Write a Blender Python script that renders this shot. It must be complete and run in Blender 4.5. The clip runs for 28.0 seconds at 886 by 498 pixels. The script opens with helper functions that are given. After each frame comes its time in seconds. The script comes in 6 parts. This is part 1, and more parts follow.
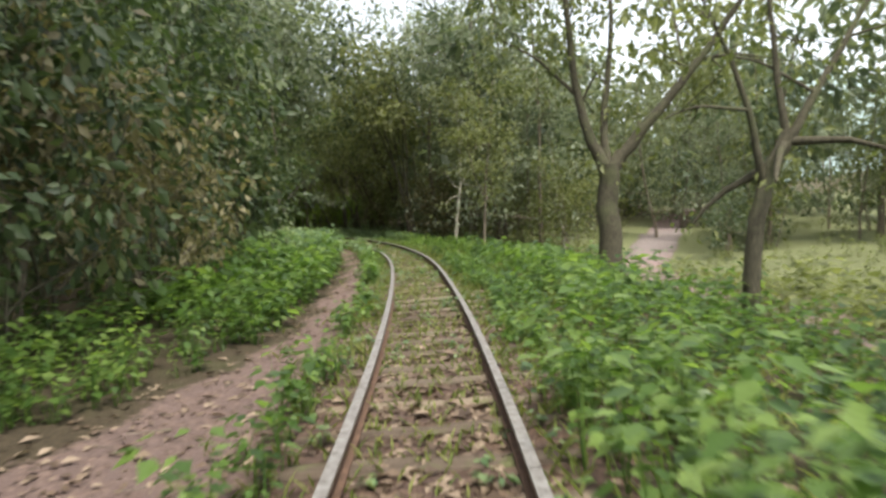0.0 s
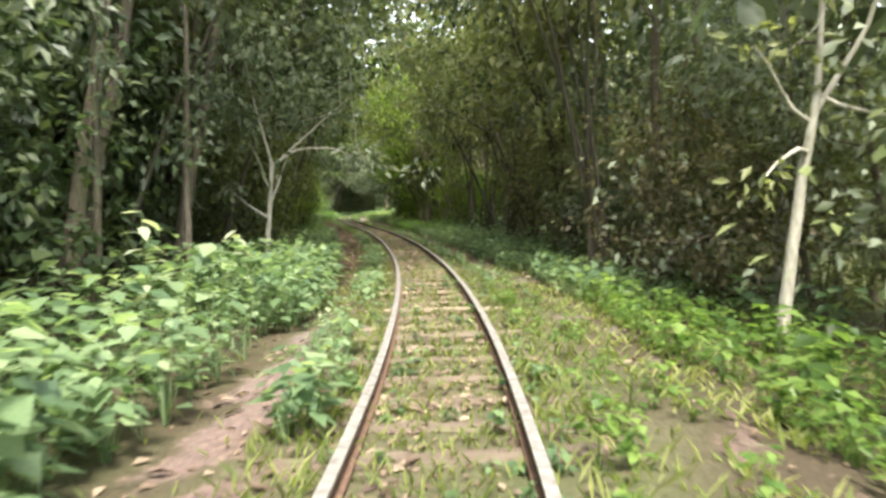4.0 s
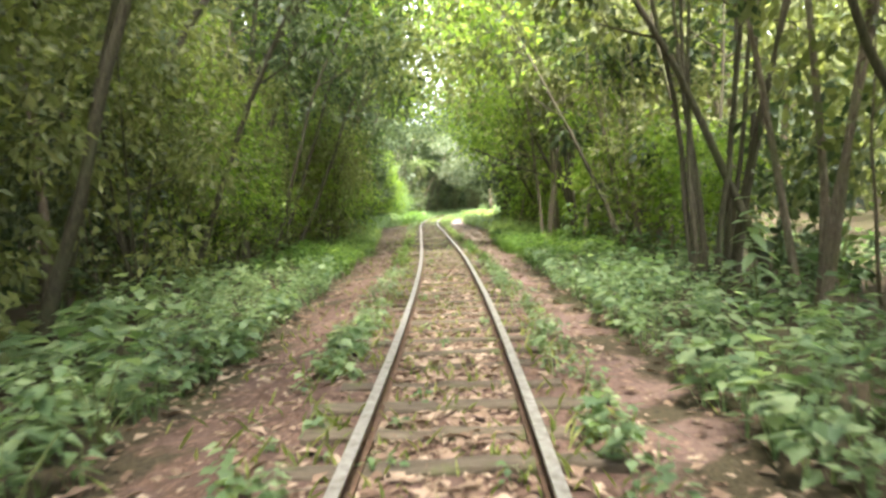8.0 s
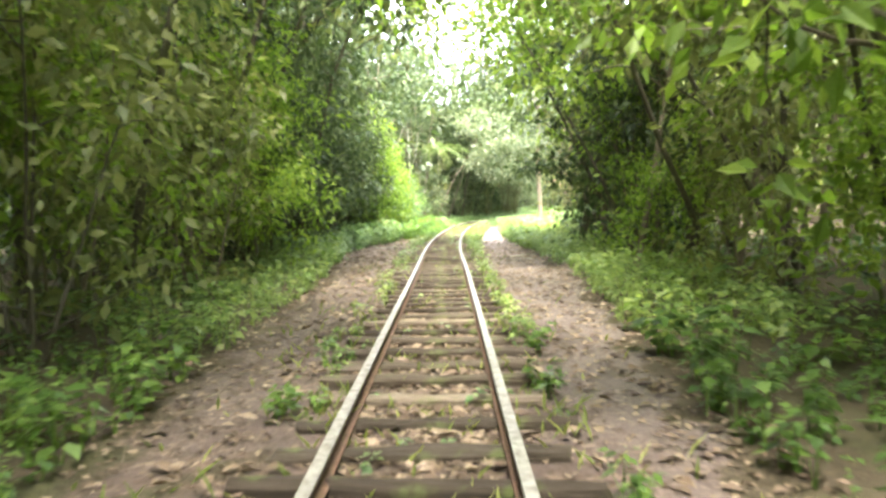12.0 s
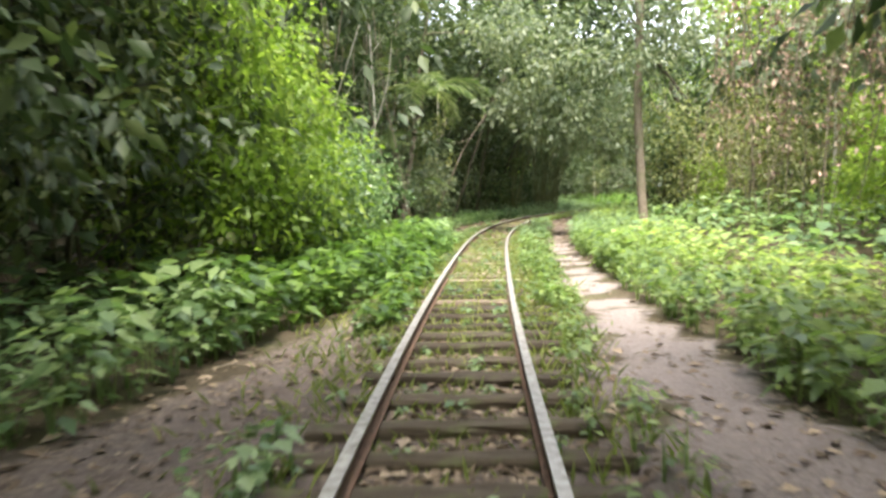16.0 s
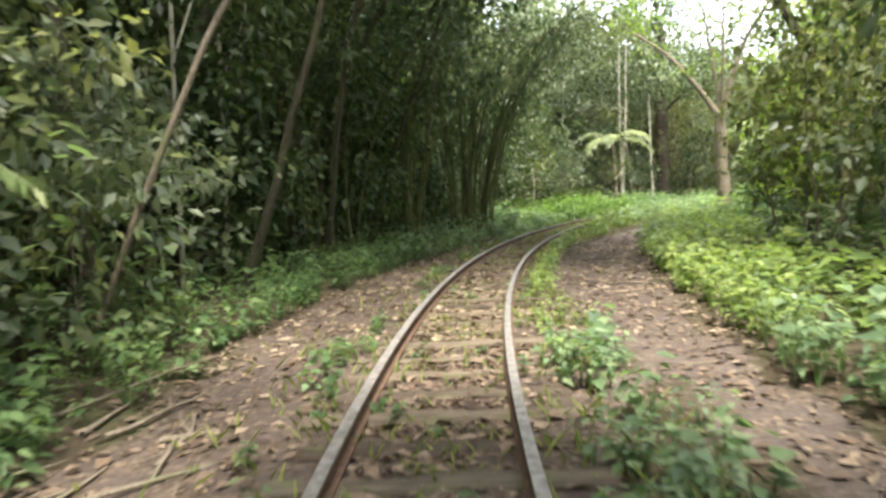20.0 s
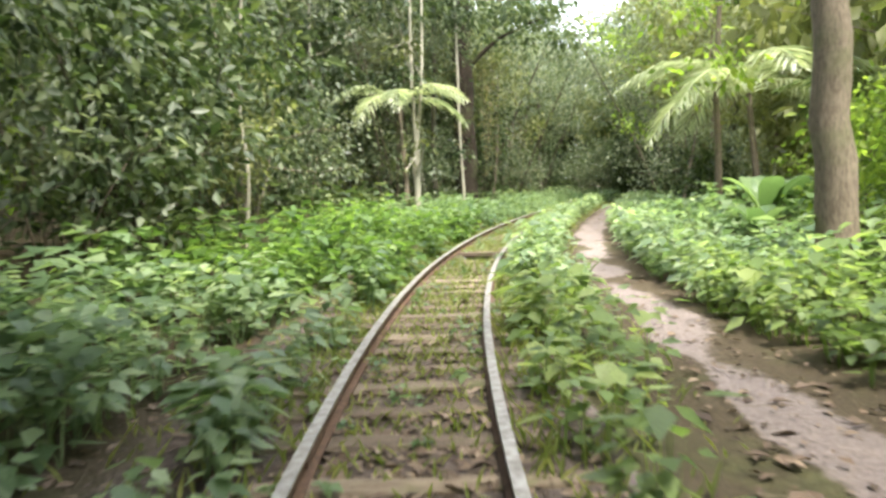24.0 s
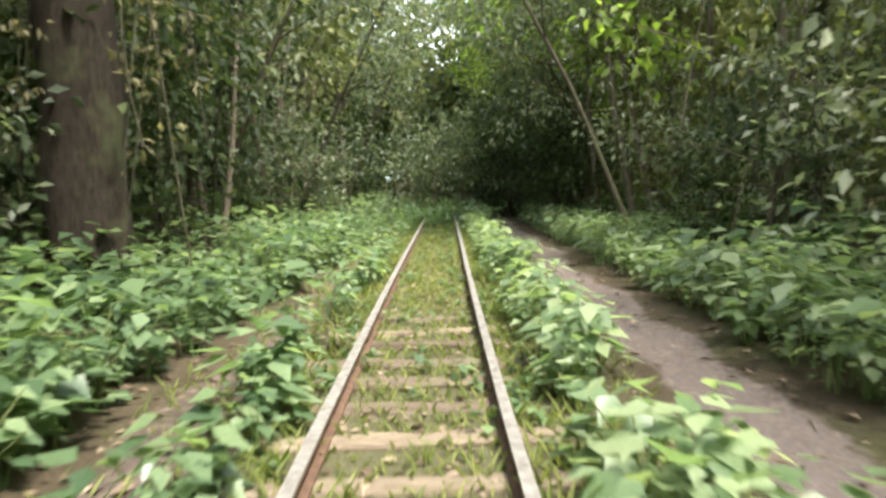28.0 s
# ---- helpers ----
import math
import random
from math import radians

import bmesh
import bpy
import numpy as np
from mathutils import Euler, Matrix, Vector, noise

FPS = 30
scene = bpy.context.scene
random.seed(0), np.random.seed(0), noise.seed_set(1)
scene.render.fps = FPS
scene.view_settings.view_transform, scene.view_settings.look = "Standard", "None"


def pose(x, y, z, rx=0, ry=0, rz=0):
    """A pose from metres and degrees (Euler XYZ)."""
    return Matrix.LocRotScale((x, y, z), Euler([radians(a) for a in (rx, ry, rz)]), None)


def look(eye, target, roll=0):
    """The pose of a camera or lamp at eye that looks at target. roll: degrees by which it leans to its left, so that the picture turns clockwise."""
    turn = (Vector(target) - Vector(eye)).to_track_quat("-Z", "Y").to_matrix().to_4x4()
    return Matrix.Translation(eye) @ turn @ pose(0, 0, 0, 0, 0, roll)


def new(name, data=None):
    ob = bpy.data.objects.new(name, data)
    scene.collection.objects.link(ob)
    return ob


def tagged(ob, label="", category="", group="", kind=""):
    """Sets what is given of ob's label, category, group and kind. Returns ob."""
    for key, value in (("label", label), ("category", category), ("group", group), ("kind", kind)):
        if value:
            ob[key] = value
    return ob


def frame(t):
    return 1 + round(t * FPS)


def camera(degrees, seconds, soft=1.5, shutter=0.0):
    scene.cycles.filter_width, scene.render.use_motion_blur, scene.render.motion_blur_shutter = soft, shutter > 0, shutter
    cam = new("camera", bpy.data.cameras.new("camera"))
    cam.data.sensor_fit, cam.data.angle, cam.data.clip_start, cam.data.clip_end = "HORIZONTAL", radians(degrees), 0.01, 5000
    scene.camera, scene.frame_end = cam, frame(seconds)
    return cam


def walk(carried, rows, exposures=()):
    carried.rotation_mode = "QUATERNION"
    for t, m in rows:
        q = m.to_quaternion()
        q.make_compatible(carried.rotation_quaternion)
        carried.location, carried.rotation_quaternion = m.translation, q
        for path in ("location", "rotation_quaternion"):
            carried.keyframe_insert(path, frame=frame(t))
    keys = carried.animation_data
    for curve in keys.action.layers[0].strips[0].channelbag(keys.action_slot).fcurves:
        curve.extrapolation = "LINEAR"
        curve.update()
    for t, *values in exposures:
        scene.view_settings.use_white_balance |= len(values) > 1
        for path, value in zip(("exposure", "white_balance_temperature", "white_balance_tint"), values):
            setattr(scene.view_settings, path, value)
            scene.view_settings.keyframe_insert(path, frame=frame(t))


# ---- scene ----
cam = camera(60.80, 28.0, soft=2.85, shutter=0.25)
EYE = 1.193          # height of the lens over the rail heads
# seconds, x, y, yaw, pitch, lean
PATH = [
    (0.0, 0.135, 0.003, 1.90, -3.08, 3.81),
    (0.5, 0.037, 3.157, 2.83, -3.37, 3.89),
    (1.0, -0.117, 6.320, 4.42, -3.50, 3.84),
    (1.5, -0.312, 9.383, 6.48, -3.82, 3.76),
    (2.0, -0.535, 12.368, 7.63, -4.02, 3.67),
    (2.5, -0.791, 15.234, 8.70, -3.82, 2.94),
    (3.0, -1.117, 18.128, 10.78, -3.18, 2.64),
    (3.5, -1.512, 20.875, 12.71, -3.45, 1.98),
    (4.0, -1.994, 23.530, 14.33, -3.51, 1.60),
    (4.5, -2.530, 26.020, 15.59, -2.97, 1.98),
    (5.0, -3.136, 28.492, 16.67, -2.75, 2.14),
    (5.5, -3.796, 30.941, 17.81, -2.76, 2.23),
    (6.0, -4.504, 33.361, 19.00, -2.92, 2.26),
    (6.5, -5.255, 35.746, 20.04, -3.16, 2.17),
    (7.0, -6.046, 38.088, 20.41, -3.40, 1.77),
    (7.5, -6.864, 40.371, 21.81, -3.56, 2.30),
    (8.0, -7.702, 42.604, 22.84, -3.52, 2.44),
    (8.5, -8.552, 44.810, 23.40, -3.32, 2.10),
    (9.0, -9.425, 47.023, 23.59, -3.29, 2.23),
    (9.5, -10.320, 49.250, 24.17, -3.50, 1.95),
    (10.0, -11.244, 51.500, 24.47, -3.72, 1.83),
    (10.5, -12.205, 53.798, 24.56, -3.66, 1.37),
    (11.0, -13.220, 56.154, 24.78, -3.51, 1.25),
    (11.5, -14.275, 58.542, 24.99, -3.28, 1.28),
    (12.0, -15.357, 60.952, 24.91, -3.36, 1.07),
    (12.5, -16.466, 63.385, 25.20, -3.79, 1.09),
    (13.0, -17.628, 65.941, 25.03, -4.05, 0.94),
    (13.5, -18.830, 68.596, 24.90, -4.22, 0.73),
    (14.0, -20.066, 71.321, 24.90, -4.34, 0.52),
    (14.5, -21.331, 74.085, 25.04, -4.49, 0.36),
    (15.0, -22.610, 76.862, 25.01, -4.72, 0.22),
    (15.5, -23.888, 79.660, 25.26, -4.69, 0.86),
    (16.0, -25.140, 82.476, 25.41, -4.26, 1.20),
    (16.5, -26.327, 85.277, 25.21, -3.31, 1.12),
    (17.0, -27.450, 88.034, 24.97, -2.86, 1.38),
    (17.5, -28.547, 90.805, 23.76, -2.92, 1.33),
    (18.0, -29.616, 93.562, 23.39, -3.02, 1.30),
    (18.5, -30.656, 96.289, 22.48, -2.90, 1.63),
    (19.0, -31.652, 98.973, 19.84, -3.67, 1.70),
    (19.5, -32.593, 101.622, 17.55, -4.30, 2.15),
    (20.0, -33.463, 104.246, 16.77, -4.06, 2.84),
    (20.5, -34.249, 106.886, 15.50, -3.44, 3.84),
    (21.0, -34.945, 109.611, 11.47, -2.72, 4.30),
    (21.5, -35.530, 112.397, 8.23, -2.47, 3.63),
    (22.0, -35.985, 115.140, 5.19, -3.03, 2.93),
    (22.5, -36.321, 117.812, 2.82, -3.88, 2.88),
    (23.0, -36.544, 120.403, 0.82, -4.37, 2.54),
    (23.5, -36.665, 122.974, -1.10, -4.67, 2.25),
    (24.0, -36.690, 125.589, -3.01, -4.92, 2.20),
    (24.5, -36.615, 128.312, -4.70, -5.28, 2.49),
    (25.0, -36.416, 131.203, -5.86, -5.92, 3.10),
    (25.5, -36.066, 134.255, -6.24, -6.00, 3.58),
    (26.0, -35.567, 137.297, -8.86, -5.60, 3.81),
    (26.5, -34.951, 140.304, -12.56, -4.94, 2.59),
    (27.0, -34.237, 143.237, -15.99, -4.97, 1.12),
    (27.5, -33.464, 146.066, -17.24, -5.17, 1.13),
    (28.0, -32.647, 148.835, -18.41, -5.27, 1.52),
]
EXPOSURES = ((0.0, 1.0), (1.0, 1.25), (2.0, 1.72), (3.0, 2.05), (4.0, 2.3), (5.5, 2.8), (7.0, 3.7), (8.0, 3.65), (9.0, 3.35), (10.0, 3.35), (11.0, 3.3), (12.0, 4.1), (15.0, 2.55), (16.0, 2.6), (17.0, 2.15), (18.0, 2.1), (19.0, 2.3), (20.0, 2.42), (21.0, 2.45), (22.0, 2.92), (25.0, 2.15), (26.0, 1.9), (27.0, 1.95), (28.0, 2.25))
walk(cam, [(t, pose(x, y, EYE, 90 + pitch, 0, yaw) @ pose(0, 0, 0, 0, 0, -lean)) for t, x, y, yaw, pitch, lean in PATH], EXPOSURES)

# heading of the railway line, degrees left of +y, every eight metres
HEAD_S = np.arange(-40.0, 264.0, 8.0)
HEADING = [1.24, 1.24, 1.24, 1.24, 1.24, 1.24, 3.70, 5.98, 11.55, 16.07, 19.74, 21.73, 23.29, 24.49, 24.39, 24.74, 23.27, 21.53, 20.37, 16.49, 9.66, 2.84, -3.72, -10.78, -15.80, -18.38, -18.82, -18.82, -18.82, -18.82, -18.82, -18.82, -18.82, -18.82, -18.82, -18.82, -18.82, -18.82]


def lightness(rgb, k):
    return (rgb[0] * k, rgb[1] * k, rgb[2] * k, 1.0)


# ---------------------------------------------------------------- world and sun
SUN_ELEV, SUN_AZ = 66.0, 152.0          # degrees; azimuth clockwise from +y
world = bpy.data.worlds.new("overcast_sky")
scene.world = world
world.use_nodes = True
wn = world.node_tree
sky = wn.nodes.new("ShaderNodeTexSky")
sky.sky_type = "NISHITA"
sky.sun_disc = False
sky.sun_elevation, sky.sun_rotation = radians(SUN_ELEV), radians(SUN_AZ)
sky.air_density, sky.dust_density, sky.ozone_density = 1.0, 1.5, 0.6
veil = wn.nodes.new("ShaderNodeHueSaturation")     # thin high cloud takes the blue out of the sky
veil.inputs["Saturation"].default_value, veil.inputs["Value"].default_value = 0.32, 1.25
wn.links.new(sky.outputs[0], veil.inputs["Color"])
wn.links.new(veil.outputs[0], wn.nodes["Background"].inputs[0])
wn.nodes["Background"].inputs[1].default_value = 0.15

sun = new("sun", bpy.data.lights.new("sun", "SUN"))
sun.data.energy, sun.data.angle, sun.data.color = 3.0, radians(12.0), (1.0, 0.94, 0.84)
d = Vector((math.sin(radians(SUN_AZ)) * math.cos(radians(SUN_ELEV)), math.cos(radians(SUN_AZ)) * math.cos(radians(SUN_ELEV)),
            math.sin(radians(SUN_ELEV))))
sun.matrix_world = look(d * 60, (0, 0, 0))

# ---------------------------------------------------------------- materials


class Nodes:
    def __init__(self, name):
        self.m = bpy.data.materials.new(name)
        self.m.use_nodes = True
        self.t = self.m.node_tree
        self.bsdf = self.t.nodes["Principled BSDF"]
        self.out = self.t.nodes["Material Output"]

    def add(self, kind, **inputs):
        n = self.t.nodes.new(kind)
        for k, v in inputs.items():
            self.put(n.inputs[k.replace("_", " ")], v)
        return n

    def put(self, socket, v):
        if isinstance(v, bpy.types.NodeSocket):
            self.t.links.new(v, socket)
        else:
            socket.default_value = v

    def noise(self, vec, scale, detail=4.0, rough=0.6):
        n = self.add("ShaderNodeTexNoise", Scale=scale, Detail=detail, Roughness=rough)
        if vec is not None:
            self.put(n.inputs["Vector"], vec)
        return n.outputs["Fac"]

    def ramp(self, fac, stops):
        r = self.t.nodes.new("ShaderNodeValToRGB")
        e = r.color_ramp.elements
        while len(e) < len(stops):
            e.new(0.5)
        for el, (p, c) in zip(e, stops):
            el.position, el.color = p, (*c[:3], 1)
        self.put(r.inputs[0], fac)
        return r.outputs[0]

    def mix(self, fac, a, b, blend="MIX"):
        n = self.t.nodes.new("ShaderNodeMix")
        n.data_type, n.blend_type = "RGBA", blend
        self.put(n.inputs[0], fac)
        self.put(n.inputs[6], a if isinstance(a, bpy.types.NodeSocket) else (*a[:3], 1))
        self.put(n.inputs[7], b if isinstance(b, bpy.types.NodeSocket) else (*b[:3], 1))
        return n.outputs[2]

    def math(self, op, a, b):
        n = self.t.nodes.new("ShaderNodeMath")
        n.operation = op
        self.put(n.inputs[0], a)
        self.put(n.inputs[1], b)
        return n.outputs[0]

    def attr(self, name):
        n = self.t.nodes.new("ShaderNodeAttribute")
        n.attribute_name = name
        return n.outputs["Fac"]

    def coords(self, kind="Object"):
        return self.t.nodes.new("ShaderNodeTexCoord").outputs[kind]

    def world_pos(self):
        return self.t.nodes.new("ShaderNodeNewGeometry").outputs["Position"]

    def bump(self, height, strength, distance):
        n = self.add("ShaderNodeBump", Height=height, Strength=strength, Distance=distance)
        self.put(self.bsdf.inputs["Normal"], n.outputs[0])

    def base(self, color, rough, metal=0.0, spec=0.3):
        self.put(self.bsdf.inputs["Base Color"], color)
        self.put(self.bsdf.inputs["Roughness"], rough)
        self.put(self.bsdf.inputs["Metallic"], metal)
        self.put(self.bsdf.inputs["Specular IOR Level"], spec)
        return self.m


def leaf_material(name, dark, mid, light, gloss=0.45, through_light=0.45, back=1.6):
    """Leaves: a colour for each leaf and each plant, a waxy surface, light that passes through the blade."""
    n = Nodes(name)
    geo = n.t.nodes.new("ShaderNodeNewGeometry")
    info = n.t.nodes.new("ShaderNodeObjectInfo")
    big = n.noise(n.world_pos(), 0.55, 2.0)
    f = n.math("ADD", n.math("MULTIPLY", geo.outputs["Random Per Island"], 0.55), n.math("MULTIPLY", big, 0.45))
    f = n.math("ADD", f, n.math("MULTIPLY", n.math("SUBTRACT", info.outputs["Random"], 0.5), 0.22))
    col = n.ramp(f, [(0.12, dark), (0.5, mid), (0.86, light)])
    spots = n.ramp(n.noise(n.world_pos(), 60.0, 3.0), [(0.35, (0.72, 0.72, 0.6)), (0.6, (1, 1, 1))])
    col = n.mix(0.6, col, spots, "MULTIPLY")
    n.base(col, gloss + 0.08, 0.0, 0.36)
    tr = n.add("ShaderNodeBsdfTranslucent")
    lit = n.mix(1.0, col, (back, back * 1.05, back * 0.62), "MULTIPLY")
    n.put(tr.inputs[0], lit)
    mx = n.add("ShaderNodeMixShader", Fac=through_light)
    n.put(mx.inputs[1], n.bsdf.outputs[0])
    n.put(mx.inputs[2], tr.outputs[0])
    n.put(n.out.inputs[0], mx.outputs[0])
    return n.m


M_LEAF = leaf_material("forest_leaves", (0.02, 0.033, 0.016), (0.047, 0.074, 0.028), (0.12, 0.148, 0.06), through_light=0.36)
# sunlit copy of the forest leaves: the glow is in its yellow-green
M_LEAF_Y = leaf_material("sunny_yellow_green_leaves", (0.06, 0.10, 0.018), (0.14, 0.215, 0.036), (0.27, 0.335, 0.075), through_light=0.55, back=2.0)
M_LEAF_G = leaf_material("grey_green_leaves", (0.055, 0.075, 0.048), (0.115, 0.147, 0.09), (0.235, 0.26, 0.175), gloss=0.36)
# sunlight put into a paler grey-green, for crowns that catch the sun
M_LEAF_W = leaf_material("sunlit_pale_fine_leaves", (0.085, 0.105, 0.07), (0.18, 0.21, 0.145), (0.33, 0.36, 0.265), gloss=0.4, through_light=0.45, back=1.4)
M_LEAF_O = leaf_material("olive_leaves", (0.07, 0.085, 0.032), (0.14, 0.16, 0.062), (0.26, 0.27, 0.12))
M_LEAF_N = leaf_material("brownish_leaves", (0.06, 0.052, 0.03), (0.135, 0.122, 0.062), (0.27, 0.24, 0.14), gloss=0.5)
M_HERB = leaf_material("broad_herb_leaves", (0.045, 0.084, 0.04), (0.108, 0.176, 0.076), (0.245, 0.32, 0.155), gloss=0.24)
# lit version of the herb leaves, with the sun in its yellower tone
M_HERB_Y = leaf_material("sunlit_herb_leaves", (0.06, 0.1, 0.034), (0.142, 0.208, 0.064), (0.30, 0.355, 0.13), gloss=0.34, back=1.7)
M_HERB_B = leaf_material("pale_green_herb_leaves", (0.062, 0.108, 0.058), (0.148, 0.218, 0.11), (0.32, 0.39, 0.225), gloss=0.24)
M_HERB_V = leaf_material("deep_green_herb_leaves", (0.03, 0.06, 0.016), (0.074, 0.134, 0.03), (0.185, 0.265, 0.07), gloss=0.24, back=1.8)
M_GRASS = leaf_material("track_grass", (0.07, 0.095, 0.024), (0.14, 0.175, 0.045), (0.27, 0.28, 0.10), gloss=0.6)
M_PALM = leaf_material("palm_leaflets", (0.05, 0.085, 0.03), (0.12, 0.17, 0.065), (0.30, 0.33, 0.19), gloss=0.28)
# sky sheen put into the frond colour; also serves whitish sapling leaves
M_PALM_P = leaf_material("pale_leaflets_with_sky_sheen", (0.20, 0.25, 0.15), (0.36, 0.40, 0.28), (0.58, 0.60, 0.48), gloss=0.22)
M_DRY_R = leaf_material("fallen_reddish_leaves", (0.12, 0.07, 0.048), (0.25, 0.17, 0.125), (0.46, 0.36, 0.28), gloss=0.7, through_light=0.1, back=1.0)
M_DRY = leaf_material("fallen_dry_leaves", (0.045, 0.029, 0.02), (0.135, 0.092, 0.062), (0.35, 0.27, 0.195), gloss=0.6, through_light=0.1, back=1.0)


def bark_material(name, a, b, scale=9.0):
    n = Nodes(name)
    p = n.coords()
    m = n.add("ShaderNodeMapping")
    n.put(m.inputs["Vector"], p)
    m.inputs["Scale"].default_value = (1, 1, 0.22)
    fine = n.noise(m.outputs[0], scale * 4, 6.0, 0.7)
    broad = n.noise(p, 1.3, 3.0)
    col = n.ramp(fine, [(0.3, a), (0.7, b)])
    moss = n.ramp(broad, [(0.5, (0, 0, 0)), (0.68, (1, 1, 1))])
    col = n.mix(n.math("MULTIPLY", moss, 0.55), col, (0.10, 0.12, 0.05))
    n.base(col, 0.9, 0.0, 0.15)
    n.bump(fine, 0.7, 0.02)
    return n.m


M_BARK = bark_material("grey_brown_bark", (0.07, 0.055, 0.04), (0.24, 0.20, 0.15))
M_BARK_D = bark_material("dark_mossy_bark", (0.03, 0.026, 0.018), (0.11, 0.10, 0.066))
M_BARK_P = bark_material("pale_smooth_bark", (0.24, 0.22, 0.17), (0.50, 0.47, 0.38), 4.0)
M_BARK_B = bark_material("dark_brown_bark", (0.014, 0.011, 0.008), (0.055, 0.043, 0.032), 6.0)
M_STEM = bark_material("green_stems", (0.06, 0.08, 0.025), (0.14, 0.16, 0.06), 5.0)
M_CULM = bark_material("bamboo_culm", (0.06, 0.07, 0.028), (0.17, 0.17, 0.075), 3.0)


def ground_material():
    n = Nodes("forest_soil_and_paths")
    p = n.world_pos()
    fine, mid, big = n.noise(p, 38.0, 6.0, 0.7), n.noise(p, 7.0, 5.0, 0.65), n.noise(p, 0.9, 3.0)
    vor = n.add("ShaderNodeTexVoronoi", Scale=24.0)
    n.put(vor.inputs["Vector"], p)
    litter = n.ramp(vor.outputs["Color"], [(0.1, (0.034, 0.024, 0.016)), (0.5, (0.09, 0.064, 0.044)), (0.9, (0.21, 0.16, 0.115))])
    soil = n.ramp(fine, [(0.3, (0.046, 0.034, 0.028)), (0.72, (0.122, 0.094, 0.078))])
    path = n.mix(n.ramp(mid, [(0.4, (0, 0, 0)), (0.62, (1, 1, 1))]), soil, litter)
    pale = n.ramp(fine, [(0.3, (0.15, 0.122, 0.114)), (0.7, (0.31, 0.265, 0.248))])
    path = n.mix(n.attr("pale"), path, pale)
    path = n.mix(n.attr("red"), path, n.mix(1.0, path, (1.36, 1.05, 0.99), "MULTIPLY"))
    moss = n.ramp(mid, [(0.32, (0.035, 0.036, 0.018)), (0.7, (0.10, 0.105, 0.045))])
    humus = n.ramp(fine, [(0.3, (0.03, 0.025, 0.017)), (0.75, (0.12, 0.092, 0.058))])
    wild = n.mix(n.ramp(big, [(0.5, (0, 0, 0)), (0.72, (1, 1, 1))]), humus, moss)
    field = n.ramp(fine, [(0.3, (0.09, 0.105, 0.045)), (0.7, (0.20, 0.21, 0.105))])
    wild = n.mix(n.attr("field"), wild, field)
    edge = n.math("ADD", n.attr("dirt"), n.math("MULTIPLY", n.math("SUBTRACT", mid, 0.5), 0.9))
    n.base(n.mix(n.ramp(edge, [(0.4, (0, 0, 0)), (0.6, (1, 1, 1))]), wild, path), 0.95, 0.0, 0.12)
    n.bump(n.math("ADD", n.math("MULTIPLY", vor.outputs["Distance"], 0.6), n.math("ADD", fine, mid)), 0.9, 0.035)
    return n.m


def rail_materials():
    n = Nodes("worn_rail_head")
    f = n.noise(n.coords(), 14.0, 5.0)
    n.base(n.ramp(f, [(0.3, (0.15, 0.132, 0.115)), (0.7, (0.39, 0.365, 0.335))]), n.ramp(f, [(0.3, (0.6, 0.6, 0.6)), (0.7, (0.42, 0.42, 0.42))]), 0.5, 0.45)
    n.bump(f, 0.15, 0.003)
    r = Nodes("rusty_rail_web")
    f = r.noise(r.coords(), 22.0, 6.0, 0.7)
    r.base(r.ramp(f, [(0.3, (0.045, 0.028, 0.02)), (0.55, (0.11, 0.065, 0.042)), (0.75, (0.17, 0.11, 0.075))]), 0.85, 0.15, 0.25)
    r.bump(f, 0.5, 0.004)
    return n.m, r.m


def sleeper_material(name, k):
    n = Nodes(name)
    p, info = n.coords(), n.t.nodes.new("ShaderNodeObjectInfo")
    m = n.add("ShaderNodeMapping")
    n.put(m.inputs["Vector"], p)
    m.inputs["Scale"].default_value = (0.6, 9.0, 9.0)
    grain = n.noise(m.outputs[0], 6.0, 7.0, 0.72)
    col = n.ramp(grain, [(0.25, lightness((0.055, 0.042, 0.032), k)), (0.5, lightness((0.19, 0.155, 0.125), k)), (0.8, lightness((0.37, 0.32, 0.265), k))])
    tint = n.ramp(info.outputs["Random"], [(0.0, (0.55, 0.5, 0.45)), (0.5, (0.9, 0.88, 0.8)), (1.0, (1.2, 1.15, 1.0))])
    col = n.mix(1.0, col, tint, "MULTIPLY")
    moss = n.ramp(n.noise(p, 3.2, 4.0), [(0.55, (0, 0, 0)), (0.7, (1, 1, 1))])
    n.base(n.mix(n.math("MULTIPLY", moss, 0.6), col, (0.10, 0.125, 0.04)), 0.92, 0.0, 0.15)
    n.bump(grain, 0.9, 0.012)
    return n.m


M_GROUND, (M_RAIL, M_RUST) = ground_material(), rail_materials()
M_SLEEPER, M_SLEEPER_D = sleeper_material("weathered_sleeper_wood", 0.85), sleeper_material("damp_dark_sleeper_wood", 0.3)
M_SLEEPER_B = sleeper_material("brown_sleeper_wood", 0.52)


def stone_material(name, a, b):
    n = Nodes(name)
    f = n.noise(n.coords(), 12.0, 6.0, 0.7)
    n.base(n.ramp(f, [(0.3, a), (0.72, b)]), 0.92, 0.0, 0.2)
    n.bump(f, 0.6, 0.02)
    return n.m


M_STONE = stone_material("grey_culvert_stone", (0.12, 0.115, 0.11), (0.34, 0.33, 0.32))
# the haze of distance is mixed into the hill colour
M_HILL = stone_material("haze_tinted_wooded_hill", (0.24, 0.31, 0.30), (0.34, 0.42, 0.40))

